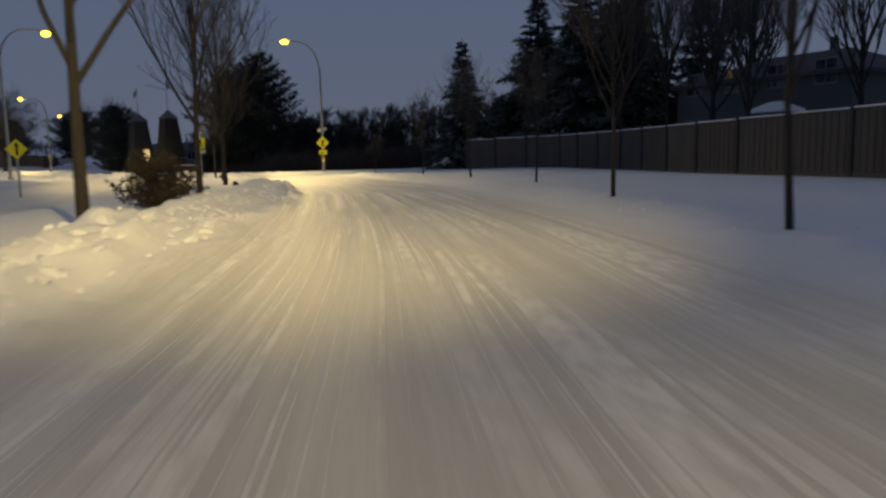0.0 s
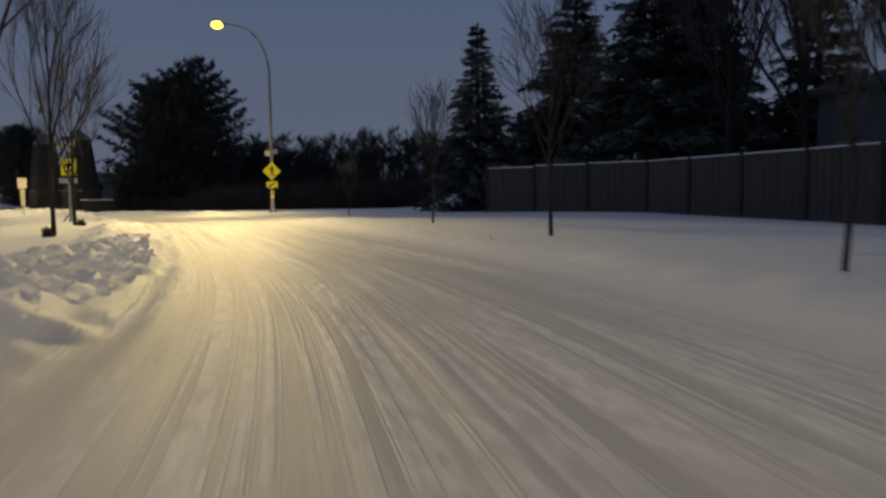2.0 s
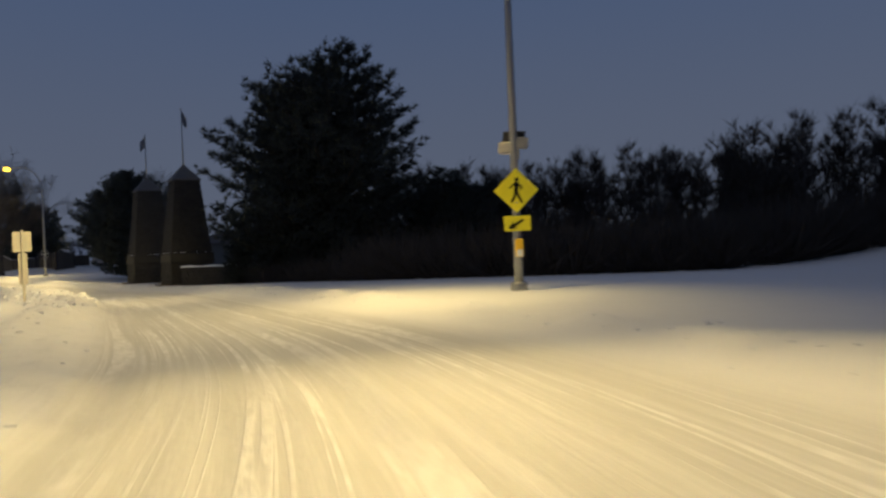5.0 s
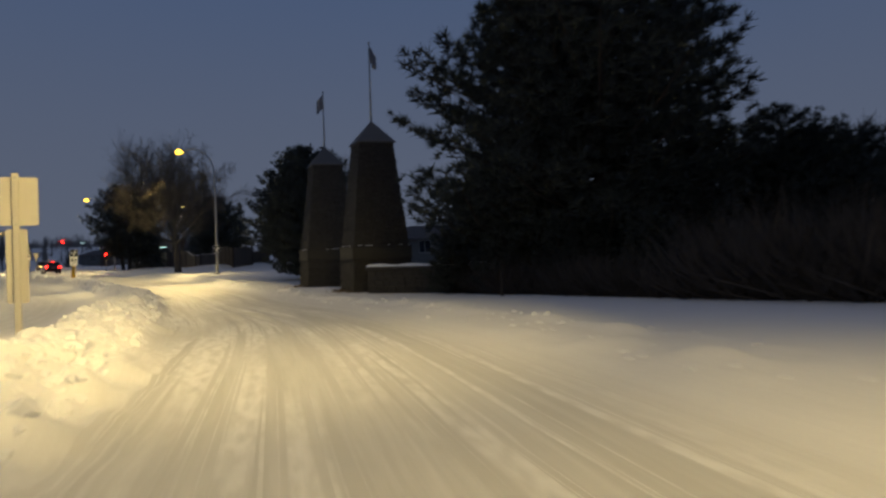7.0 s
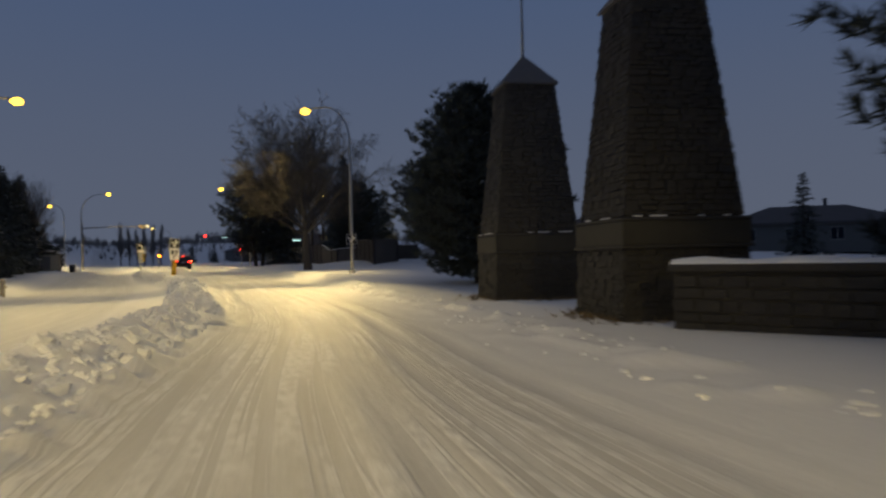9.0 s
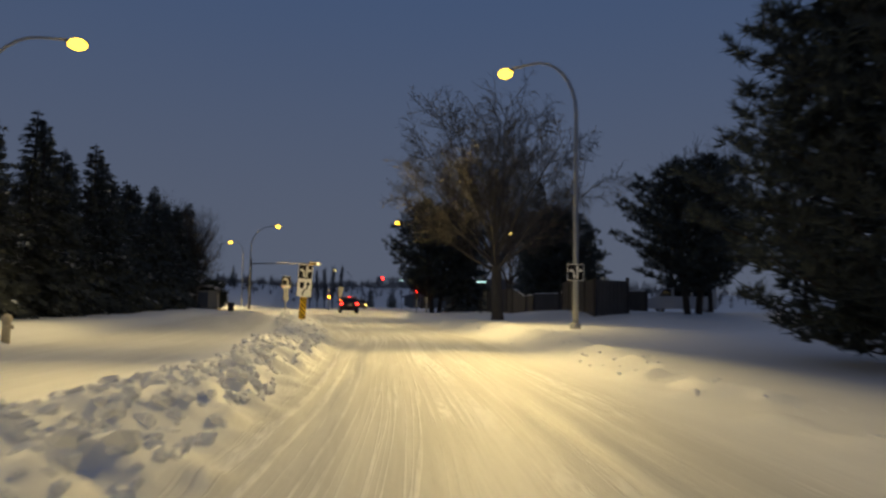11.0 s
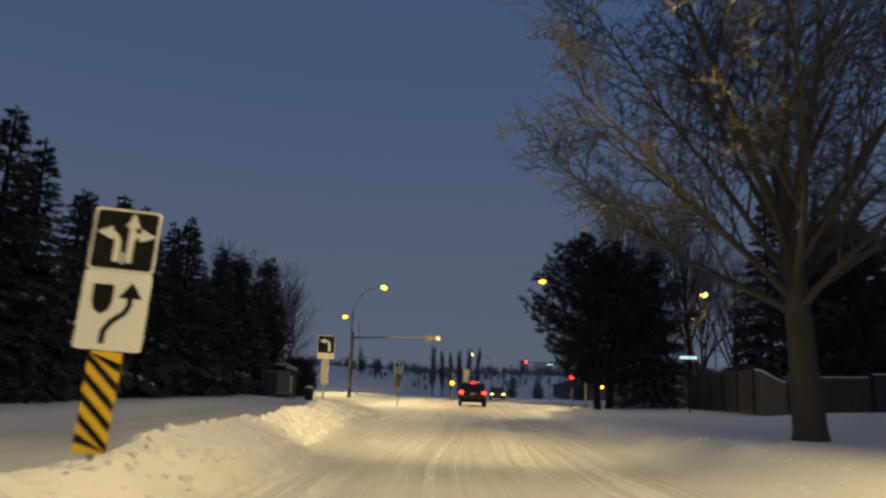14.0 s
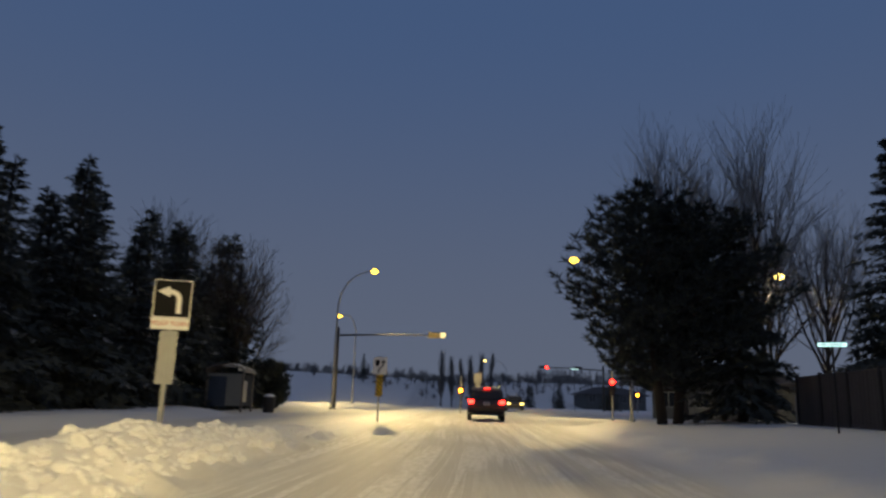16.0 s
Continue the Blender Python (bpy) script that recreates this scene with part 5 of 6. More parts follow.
def plant(proto, spots, group):
    """Stand a tree at the first spot and copies at the others: x, y, scale, turn[, tall]."""
    proto["group"] = group
    for k, (x, y, sc, turn, *tall) in enumerate(spots):
        m = pose(x, y, ground_at(x, y) - 0.05, 0, 0, turn) @ Matrix.Diagonal((sc, sc, sc * (tall[0] if tall else 1), 1))
        if k == 0:
            proto.matrix_basis = m
        else:
            copy_thing(proto, m)


# right side: garden spruces behind the fence
plant(spruce(8.9, 2.75, 21, 34, 15, label="dark spruce with snow on its low boughs by the fence corner", snow_share=0.22, twigs=7, bare=0.03), [(6.15, 49.4, 1, 0)], "garden spruces")
plant(spruce(13.5, 4.7, 22, 38, 17, label="tall dark spruce behind the board fence", snow_share=0.2, twigs=8, bare=0.03), [(12.6, 54.5, 1, 0), (14.0, 47.2, 1.0, 100), (20.5, 55.5, 1.1, 40), (17.2, 49.6, 1.02, 200)], "garden spruces")
plant(spruce(10.0, 3.0, 23, 30, 14, label="dark spruce in a snowy garden", twigs=6), [(22.5, 47.5, 1.2, 70), (28.0, 22.0, 1.0, 30)], "garden spruces")
# shared bare trees
plant(bare_tree(6.2, 31, 1.9, 0.062, 12, (0, 5, 5), 2, 0.5, 0.62, label="slender bare street tree standing in verge snow", up=0.2), [(4.33, 29.83, 0.74, 0), (5.69, 22.07, 0.85, 80), (2.59, 37.6, 0.85, 150), (-0.1, 45.65, 0.5, 220), (5.3, 12.3, 1.05, 30), (5.4, 5.7, 1.1, 300)], "verge trees")
plant(bare_tree(7.2, 33, 1.7, 0.088, 10, (0, 8, 6), 2, 0.55, 0.55, label="bare forked street tree on the snowy median", up=0.22, limb_len=0.55), [(-3.5, 7.3, 1, 0), (-4.6, 18.0, 0.95, 75), (-5.57, 25.8, 0.92, 190), (-7.15, 32.9, 0.62, 20, 1.3), (-9.0, 39.5, 0.66, 120)], "median trees")
plant(bare_tree(11.5, 35, 3.0, 0.16, 14, (0, 7, 7), 2, 0.5, 0.6, label="tall bare poplar in a garden", up=0.2), [(15.3, 42.6, 0.95, 0), (17.8, 41.2, 1.05, 100), (24.5, 44.0, 1.1, 200), (17.0, 33.5, 0.85, 300), (22.0, 29.0, 0.95, 60), (18.6, 36.6, 0.9, 140), (16.4, 28.4, 0.75, 20)], "garden trees")
# median shrub
bush = pine(1.3, 1.9, 41, 90, 4, 0.05, "low dark juniper shrub in the median snow", 0.15, 0.3, 12)
bush.name = "juniper_shrub"
bush["category"] = "shrub"
for leaf in bush.children:
    if leaf.name.startswith("crown"):
        leaf.data.materials[0] = BROWN_NEEDLE
plant(bush, [(-3.83, 11.74, 0.52, 0, 1.35), (-6.9, 31.9, 0.2, 50, 1.3), (-8.5, 38.6, 0.2, 170, 1.2), (-5.1, 25.3, 0.14, 10, 1.3)], "median shrubs")

# broad pine by the towers
plant(pine(13.2, 6.8, 51, 250, 3, 0.06, "huge dark many-trunked pine beside the low wall", 0.4, 0.28, 11, 0.31, 1.75), [(-13.4, 77.0, 0.93, 0, 1.0), (-7.0, 79.0, 0.46, 140)], "gateway pines")
plant(pine(9.4, 3.7, 52, 175, 1, 0.03, "dark upright pine close to a stone tower", 0.34, 0.25, 13, 0.25, 2.2), [(-34.0, 95.6, 0.9, 0)], "gateway pines")
plant(pine(4.2, 2.6, 53, 70, 2, 0.04, "low dark mugo pine at the foot of the trees", 0.32, 0.3, 13), [(-8.0, 78.5, 1, 0), (-17.6, 81.0, 0.9, 60), (-10.5, 74.2, 0.75, 200), (-4.5, 80.0, 1.1, 20), (-18.2, 76.6, 0.5, 80), (-16.2, 75.2, 0.55, 130), (-14.0, 73.6, 0.5, 250), (-11.6, 71.8, 0.5, 310)], "low pines")
# corner pines
plant(pine(10.6, 5.6, 54, 165, 2, 0.14, "dark leaning pine on the street corner", 0.36, 0.35, 11, 0.42, 1.15, 0.25), [(-79.0, 130.8, 1, 40), (-47.6, 117.2, 0.8, 200), (-62.4, 127.0, 0.78, 290)], "corner pines")
plant(spruce(9.9, 2.7, 55, 30, 13, label="dark ragged spruce on the street corner", twigs=6, bare=0.1), [(-77.0, 133.2, 1, 0), (-71.9, 137.8, 1.3, 50), (-66.5, 138.0, 0.85, 80)], "corner spruces")
# great elm
# separate filler tree, shaped to fit the view of the huge pine's limbs
plant(pine(3.8, 4.1, 57, 70, 2, 0.38, "dark filler pine standing in for long level limbs of the huge pine", 0.28, 0.3, 15, 0.56, 2.0, 0.8), [(-16.3, 76.4, 1.0, 150)], "gateway pines")
plant(elm(14.0, 63), [(-55.3, 110.3, 1.0, 205, 1.0)], "roadside elm")
# spruce row on the left
row_spots = []
rng = random.Random(8)
for k in range(27):
    s = 118.5 + k * 2.2
    row_spots.append((*at_road(s + rng.uniform(-0.6, 0.6), -16.1 + rng.uniform(-0.6, 0.4)), rng.uniform(0.86, 1.08) * (1.1 if k > 13 else 1.0), rng.uniform(0, 360)))
    if k % 2:
        row_spots.append((*at_road(s + 1.2, -18.8 + rng.uniform(-0.8, 0.8)), rng.uniform(1.0, 1.15), rng.uniform(0, 360)))
plant(spruce(9.5, 2.8, 71, 31, 12, label="dark snow-dusted spruce in a dense roadside row", snow_share=0.1, twigs=5, bare=0.05), row_spots[::2], "spruce row")
plant(spruce(9.2, 2.9, 72, 29, 12, label="dark snow-dusted spruce in a dense roadside row", snow_share=0.12, twigs=5, bare=0.05), row_spots[1::2], "spruce row")
# bare trees behind the bus stop and past the crossing
plant(bare_tree(9.5, 73, 1.6, 0.15, 16, (0, 7, 7), 2, 0.58, 0.75, label="bare round-crowned tree behind the bus stop", up=0.15), [(-104.5, 119.8, 1.05, 0), (-108.5, 122.0, 0.9, 100), (-101.5, 114.5, 1.05, 210), (-112.0, 121.0, 0.8, 50), (-94.0, 152.0, 1.35, 10), (-88.6, 155.0, 1.4, 170), (-97.0, 160.0, 1.3, 80), (-48.0, 120.5, 0.9, 60), (-44.0, 124.0, 1.0, 160)], "bare trees")
plant(bare_tree(17.5, 77, 4.2, 0.24, 18, (0, 8, 7), 2, 0.5, 0.62, label="tall bare poplar standing behind the corner conifers", twig=HAZE_TWIG, up=0.2), [(-88.5, 144.0, 1.02, 0), (-84.6, 147.5, 1.0, 120), (-80.2, 147.0, 0.66, 250)], "corner poplars")
plant(pine(3.0, 2.4, 74, 60, 2, 0.04, "dark bushy thicket beside the bus stop", 0.32, 0.3, 13), [(-105.0, 122.6, 1, 0), (-109.5, 124.3, 1.0, 90), (-101.0, 119.0, 0.8, 10)], "thicket")
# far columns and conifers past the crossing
col = bare_tree(13.0, 75, 1.0, 0.2, 40, (0, 8, 5), 1, 0.35, 0.3, label="far columnar poplar beyond the crossing, coloured pale for haze", bark=HAZE_TWIG, twig=HAZE_TWIG, up=0.4, limb_len=0.24)
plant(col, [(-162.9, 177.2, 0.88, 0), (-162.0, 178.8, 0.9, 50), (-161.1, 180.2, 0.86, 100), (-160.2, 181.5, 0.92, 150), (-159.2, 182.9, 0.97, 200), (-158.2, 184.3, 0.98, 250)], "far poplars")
plant(spruce(8.0, 2.3, 76, 23, 12, label="far dark conifer beyond the crossing", twigs=4), [(-189.5, 176.4, 0.62, 0), (-187.6, 179.7, 0.66, 70), (-194.0, 184.0, 0.5, 30), (-145.2, 181.6, 0.85, 45), (-141.9, 184.8, 0.88, 5), (-128.0, 181.0, 1.1, 45), (-120.0, 184.0, 1.0, 99), (-112.5, 187.0, 1.1, 10), (-22.4, 126.8, 1.3, 60), (-17.0, 131.0, 0.75, 20), (-31.0, 130.0, 0.8, 100), (-27.5, 124.0, 0.55, 5), (-12.0, 122.0, 0.7, 200), (-8.0, 118.0, 0.8, 60), (-27.5, 38.0, 0.9, 160), (-33.0, 44.0, 1.0, 10), (-24.0, 30.0, 0.8, 70)], "far conifers")


def woods():
    """The far line of bare woods, beyond counting."""
    rng = random.Random(81)
    g = Shape()
    for _ in range(330):
        u = rng.random()
        x, y = -12 + 62 * u + rng.uniform(-2, 2), 92 - 14 * u + rng.uniform(-3, 9) + 4 * math.sin(u * 9)
        s, d = along(x, y)
        z = float(ground_height(s, d)) - 0.2
        h = rng.uniform(5.2, 8.0)
        lean = Vector((rng.uniform(-0.05, 0.05), rng.uniform(-0.05, 0.05), 1))
        p0 = Vector((x, y, z))
        g.tube([p0, p0 + lean * h * 0.5, p0 + lean * h], [0.07, 0.045, 0.012], 4, cap=False)
        for k in range(30):
            q = rng.uniform(0.12, 0.97)
            a = rng.uniform(0, 6.28)
            L = (0.7 + 1.5 * (1 - q)) * rng.uniform(0.6, 1.2)
            b = p0 + lean * h * q
            w = Vector((math.cos(a) * 0.7, math.sin(a) * 0.7, 0.8)).normalized()
            g.tube([b, b + w * L], [0.022, 0.01], 3, cap=False)
            for _ in range(3):
                c = b + w * L * rng.uniform(0.3, 1)
                tuft(g, c, w + Vector((0, 0, 0.5)), rng.uniform(0.45, 1.0), rng, 8, 0.024)
    tagged(new("woods", mesh_of("woods", g, TWIG)), "far dark line of dense bare woods", "woods", kind="stuff")
    u = Shape()
    for _ in range(1500):
        k = rng.random()
        x, y = -12 + 62 * k + rng.uniform(-3, 3), 89 - 14 * k + rng.uniform(-3, 10) + 4 * math.sin(k * 9)
        z = float(ground_height(*along(x, y))) - 0.1
        for _ in range(6):
            w = Vector((rng.uniform(-0.7, 0.7), rng.uniform(-0.7, 0.7), 1)).normalized()
            tuft(u, Vector((x, y, z)), w * 1.6, rng.uniform(1.2, 3.0), rng, 8, 0.014)
    for _ in range(1700):
        k = rng.random() ** 1.3
        x = -18.6 + 44 * k
        y = np.interp(x, [-18.6, -16, -13, -11, -8.5, -5.4, -3, 2, 8, 26], [78.2, 74.0, 71.2, 69.2, 67.0, 65.2, 63.6, 62.5, 64.5, 68.0]) + (6 if x > -12 else 2.5) * rng.random() ** 1.4
        z = float(ground_height(*along(x, y))) - 0.1
        for _ in range(4):
            w = Vector((rng.uniform(-0.8, 0.8), rng.uniform(-0.8, 0.8), 1)).normalized()
            tuft(u, Vector((x, y, z)), w * 1.3, rng.uniform(0.7, 1.4) if x < -11 else rng.uniform(0.8, 2.4), rng, 11, 0.012)
    tagged(new("undergrowth", mesh_of("undergrowth", u, TWIG)), "dense bare undergrowth below the far woods", "woods", kind="stuff")


woods()


def distant_woods():
    """Bare trees along the crest of the snowy rise past the crossing."""
    rng = random.Random(83)
    g = Shape()
    for _ in range(1250):
        s = 266 + 54 * rng.random() ** 0.7
        d = rng.uniform(-75, 120)
        x, y = at_road(s, d)
        z = float(ground_height(s, d)) - 0.2
        h = rng.uniform(0.7, 2.6) * (1.6 if d > 15 else 1.0)
        p0 = Vector((x, y, z))
        g.tube([p0, p0 + Vector((0, 0, h))], [0.08, 0.02], 4, cap=False)
        for _ in range(12):
            q = rng.uniform(0.15, 1.0)
            tuft(g, p0 + Vector((0, 0, h * q)), Vector((rng.uniform(-1, 1), rng.uniform(-1, 1), 0.9)), rng.uniform(0.7, 1.5) * (1.15 - 0.5 * q), rng, 6, 0.03)
    tagged(new("woods", mesh_of("woods", g, HAZE_TWIG)), "low bare trees along the distant snowy rise, coloured pale for haze", "woods", kind="stuff")


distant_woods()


# ---- fences and houses ----
def fence(points, high, spacing, label, snow=True):
    first = points[0]
    fn = thing("board_fence", label, "fence", pose(*first, ground_at(*first)))
    base = fn.matrix_basis.inverted()
    for (ax, ay), (bx, by) in zip(points, points[1:]):
        L = math.hypot(bx - ax, by - ay)
        n = max(1, round(L / spacing))
        turn = math.degrees(math.atan2(by - ay, bx - ax))
        for k in range(n):
            x0, y0 = ax + (bx - ax) * k / n, ay + (by - ay) * k / n
            x1, y1 = ax + (bx - ax) * (k + 1) / n, ay + (by - ay) * (k + 1) / n
            w = L / n
            z = (ground_at(x0, y0) + ground_at(x1, y1)) / 2
            m = base @ pose(x0, y0, z, 0, 0, turn)
            part("post", Shape().box((-0.07, -0.07, -0.3), (0.07, 0.07, high + 0.06), 0.012), SHADED_POST, fn, m=m)
            g = Shape()
            nb = max(2, int(w / 0.15))
            front = []
            for b in range(nb):
                xa, xb = 0.075 + (w - 0.15) * b / nb, 0.075 + (w - 0.15) * (b + 1) / nb
                yy = -0.026 if b % 2 else -0.008
                front += [(xa, yy), (xb - 0.006, yy), (xb - 0.006, 0.0), (xb, 0.0)]
            ring = front + [(w - 0.075, 0.03), (0.075, 0.03)]
            n_r = len(ring)
            g.add([(px, py, zz) for zz in (0.15, high - 0.08) for px, py in ring], [(q, (q + 1) % n_r, (q + 1) % n_r + n_r, q + n_r) for q in range(n_r)] + [tuple(range(n_r))[::-1], tuple(range(n_r, 2 * n_r))])
            part("panel", g, FENCE, fn, m=m)
            part("rail", Shape().box((0.07, -0.05, high - 0.08), (w - 0.07, 0.05, high - 0.02), 0.008), FENCE, fn, m=m)
            part("kick_board", Shape().box((0.07, -0.03, -0.05), (w - 0.07, 0.03, 0.15), 0.006), FENCE, fn, m=m)
            if snow:
                part("rail_snow", Shape().box((0.07, -0.06, high - 0.02), (w - 0.07, 0.06, high + 0.025), 0.02), SNOW, fn, m=m)
    m = base @ pose(*points[-1], ground_at(*points[-1]))
    part("post", Shape().box((-0.07, -0.07, -0.3), (0.07, 0.07, high + 0.06), 0.012), SHADED_POST, fn, m=m)
    return fn


fence([(6.0, 46.2), (10.9, 40.2), (12.0, 32.3), (12.4, 24.5), (13.3, 16.5), (14.0, 2.0)], 1.9, 2.4, "dark board fence with snow along its top rail")
fence([(-74.2, 132.8), (-65.1, 124.6)], 1.9, 2.4, "dark board fence behind the corner verge", False)
low_fence = fence([(-62.9, 123.3), (-61.7, 122.6), (-53.0, 122.6)], 1.3, 2.4, "dark board fence with snow on its rail beside the elm")
swoop_turn = math.degrees(math.atan2(123.3 - 124.45, -62.9 + 64.95))
sweep = [(2.35 * k / 10, 1.3 + 0.55 * (0.5 + 0.5 * math.cos(math.pi * k / 10))) for k in range(11)]
at_swoop = low_fence.matrix_basis.inverted() @ pose(-64.95, 124.45, ground_at(-64.95, 124.45), 0, 0, swoop_turn)
part("curved_panel", Shape().prism([(2.35, -0.05), (0, -0.05)] + sweep, -0.02, 0.02), FENCE, low_fence, "panel with a swept-down top", m=at_swoop)
part("curved_rail", Shape().tube([(px, 0, pz + 0.03) for px, pz in sweep], 0.035, 6), SNOW, low_fence, "snow lying on the swept rail", m=at_swoop)
fence([(-57.7, 120.2), (-50.3, 111.8), (-49.8, 114.2)], 1.78, 2.5, "grey board fence beside the elm", False)


def house(x, y, turn, w, dp, eave, ridge, label, storeys=2):
    z = ground_at(x, y)
    h = thing("house", label, "house", pose(x, y, z, 0, 0, turn), "houses")
    a, b = w / 2, dp / 2
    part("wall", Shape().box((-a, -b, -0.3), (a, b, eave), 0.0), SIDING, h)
    e = 0.5
    roof = Shape().add([(-a - e, -b - e, eave), (a + e, -b - e, eave), (a + e, b + e, eave), (-a - e, b + e, eave), (-a * 0.45, 0, ridge), (a * 0.45, 0, ridge),
                        (-a - e, -b - e, eave - 0.18), (a + e, -b - e, eave - 0.18), (a + e, b + e, eave - 0.18), (-a - e, b + e, eave - 0.18)],
                       [(0, 1, 5, 4), (1, 2, 5), (2, 3, 4, 5), (3, 0, 4), (6, 7, 1, 0), (7, 8, 2, 1), (8, 9, 3, 2), (9, 6, 0, 3), (9, 8, 7, 6)])
    rf = part("roof", roof, ROOFING, h, "dark shingled hip roof")
    part("chimney", Shape().box((a * 0.2, 0.3, ridge - 0.9), (a * 0.2 + 0.35, 0.65, ridge + 0.75), 0.02), SHINGLE, rf)
    for s in range(storeys):
        for k in range(4):
            wx = -a + w * (k + 0.5) / 4
            wz = 1.0 + s * 2.7
            wd = part("window", Shape().box((-0.62, -0.03, -0.05), (0.62, 0.02, 1.25), 0.01), TRIM, h, m=pose(wx, -b - 0.02, wz))
            for px in (-0.3, 0.3):
                part("pane", Shape().box((px - 0.26, -0.045, 0.03), (px + 0.26, -0.032, 1.17)), PANE, wd)
    return h


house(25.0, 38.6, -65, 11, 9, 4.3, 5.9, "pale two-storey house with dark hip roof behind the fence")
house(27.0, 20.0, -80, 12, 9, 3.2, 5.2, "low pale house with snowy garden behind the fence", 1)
house(-96.0, 160.5, 25, 11, 8, 3.0, 4.8, "pale low house near the corner", 1)
house(-23.0, 152.0, 10, 16, 9, 2.8, 4.6, "far low house with a wide roof", 1)
house(-35.0, 127.5, 20, 14, 8, 2.5, 3.9, "low dark house behind the gate towers", 1)
house(-3.0, 146.0, 5, 18, 9, 2.8, 4.4, "far low house with a wide roof", 1)
for hx, hy, ht in ((-150.0, 205.0, 60),):
    house(hx, hy, ht, 11, 7, 2.4, 3.7, "far low house beyond the crossing", 1)
shed = thing("garden_shed", "garden shed roof under thick snow behind the fence", "shed", stand(19.2, 31.3, -70))
part("wall", Shape().box((-0.8, -0.6, -0.2), (0.8, 0.6, 2.55), 0.02), SIDING, shed)
part("roof", Shape().add([(-1.05, -0.8, 2.5), (1.05, -0.8, 2.5), (1.05, 0.8, 2.5), (-1.05, 0.8, 2.5), (-1.0, -0.76, 2.62), (1.0, -0.76, 2.62), (1.0, 0.76, 2.62), (-1.0, 0.76, 2.62), (-0.35, 0, 3.0), (0.35, 0, 3.0)], [(3, 2, 1, 0), (0, 1, 5, 4), (1, 2, 6, 5), (2, 3, 7, 6), (3, 0, 4, 7), (4, 5, 9, 8), (5, 6, 9), (6, 7, 8, 9), (7, 4, 8)]), SNOW, shed, "roof covered by thick snow")


def parked_van(x, y, turn):
    van = thing("parked_van", "pale parked van half hidden behind the garden fence", "van", stand(x, y, turn))
    side = [(-2.3, 0.35), (-2.35, 0.8), (-2.3, 1.75), (-2.1, 1.98), (0.9, 2.0), (1.3, 1.86), (1.95, 1.2), (2.4, 1.05), (2.5, 0.7), (2.45, 0.35)]
    n = len(side)
    rows = [(-0.92, 0.97), (-0.85, 1.0), (0.85, 1.0), (0.92, 0.97)]
    vs = [(px * k, y_, 0.35 + (pz - 0.35) * k) for y_, k in rows for px, pz in side]
    fs = [(i * n + j, (i + 1) * n + j, (i + 1) * n + (j + 1) % n, i * n + (j + 1) % n) for i in range(3) for j in range(n)] + [tuple(range(n)), tuple(range(4 * n - 1, 3 * n - 1, -1))]
    body = part("body", Shape().add(vs, fs), VAN_PAINT, van, "pale painted body")
    for y_ in (-0.935, 0.915):
        for x0, x1 in ((-1.9, -0.7), (-0.55, 0.6), (0.75, 1.45)):
            part("side_window", Shape().prism([(x0, 1.25), (x1 + (0.15 if x1 > 1 else 0), 1.25), (x1 - (0.15 if x1 > 1 else 0), 1.75), (x0, 1.75)], y_, y_ + 0.02), GLASS, body)
        for wx in (-1.5, 1.55):
            w = part("wheel", Shape().tube([(0, -0.1, 0), (0, -0.08, 0), (0, 0.08, 0), (0, 0.1, 0)], [0.28, 0.33, 0.33, 0.28], 16), RUBBER, van, m=pose(wx, y_ * 0.88, 0.33))
            part("rim", Shape().tube([(0, -0.105, 0), (0, 0.105, 0)], 0.19, 10), RIM, w)
    part("roof_snow", Shape().ball((-0.6, 0, 1.99), 1.0, (1.5, 0.8, 0.07), 4, 14), SNOW, van, "thin snow on the roof", soft=True)


parked_van(-54.2, 130.5, 205)


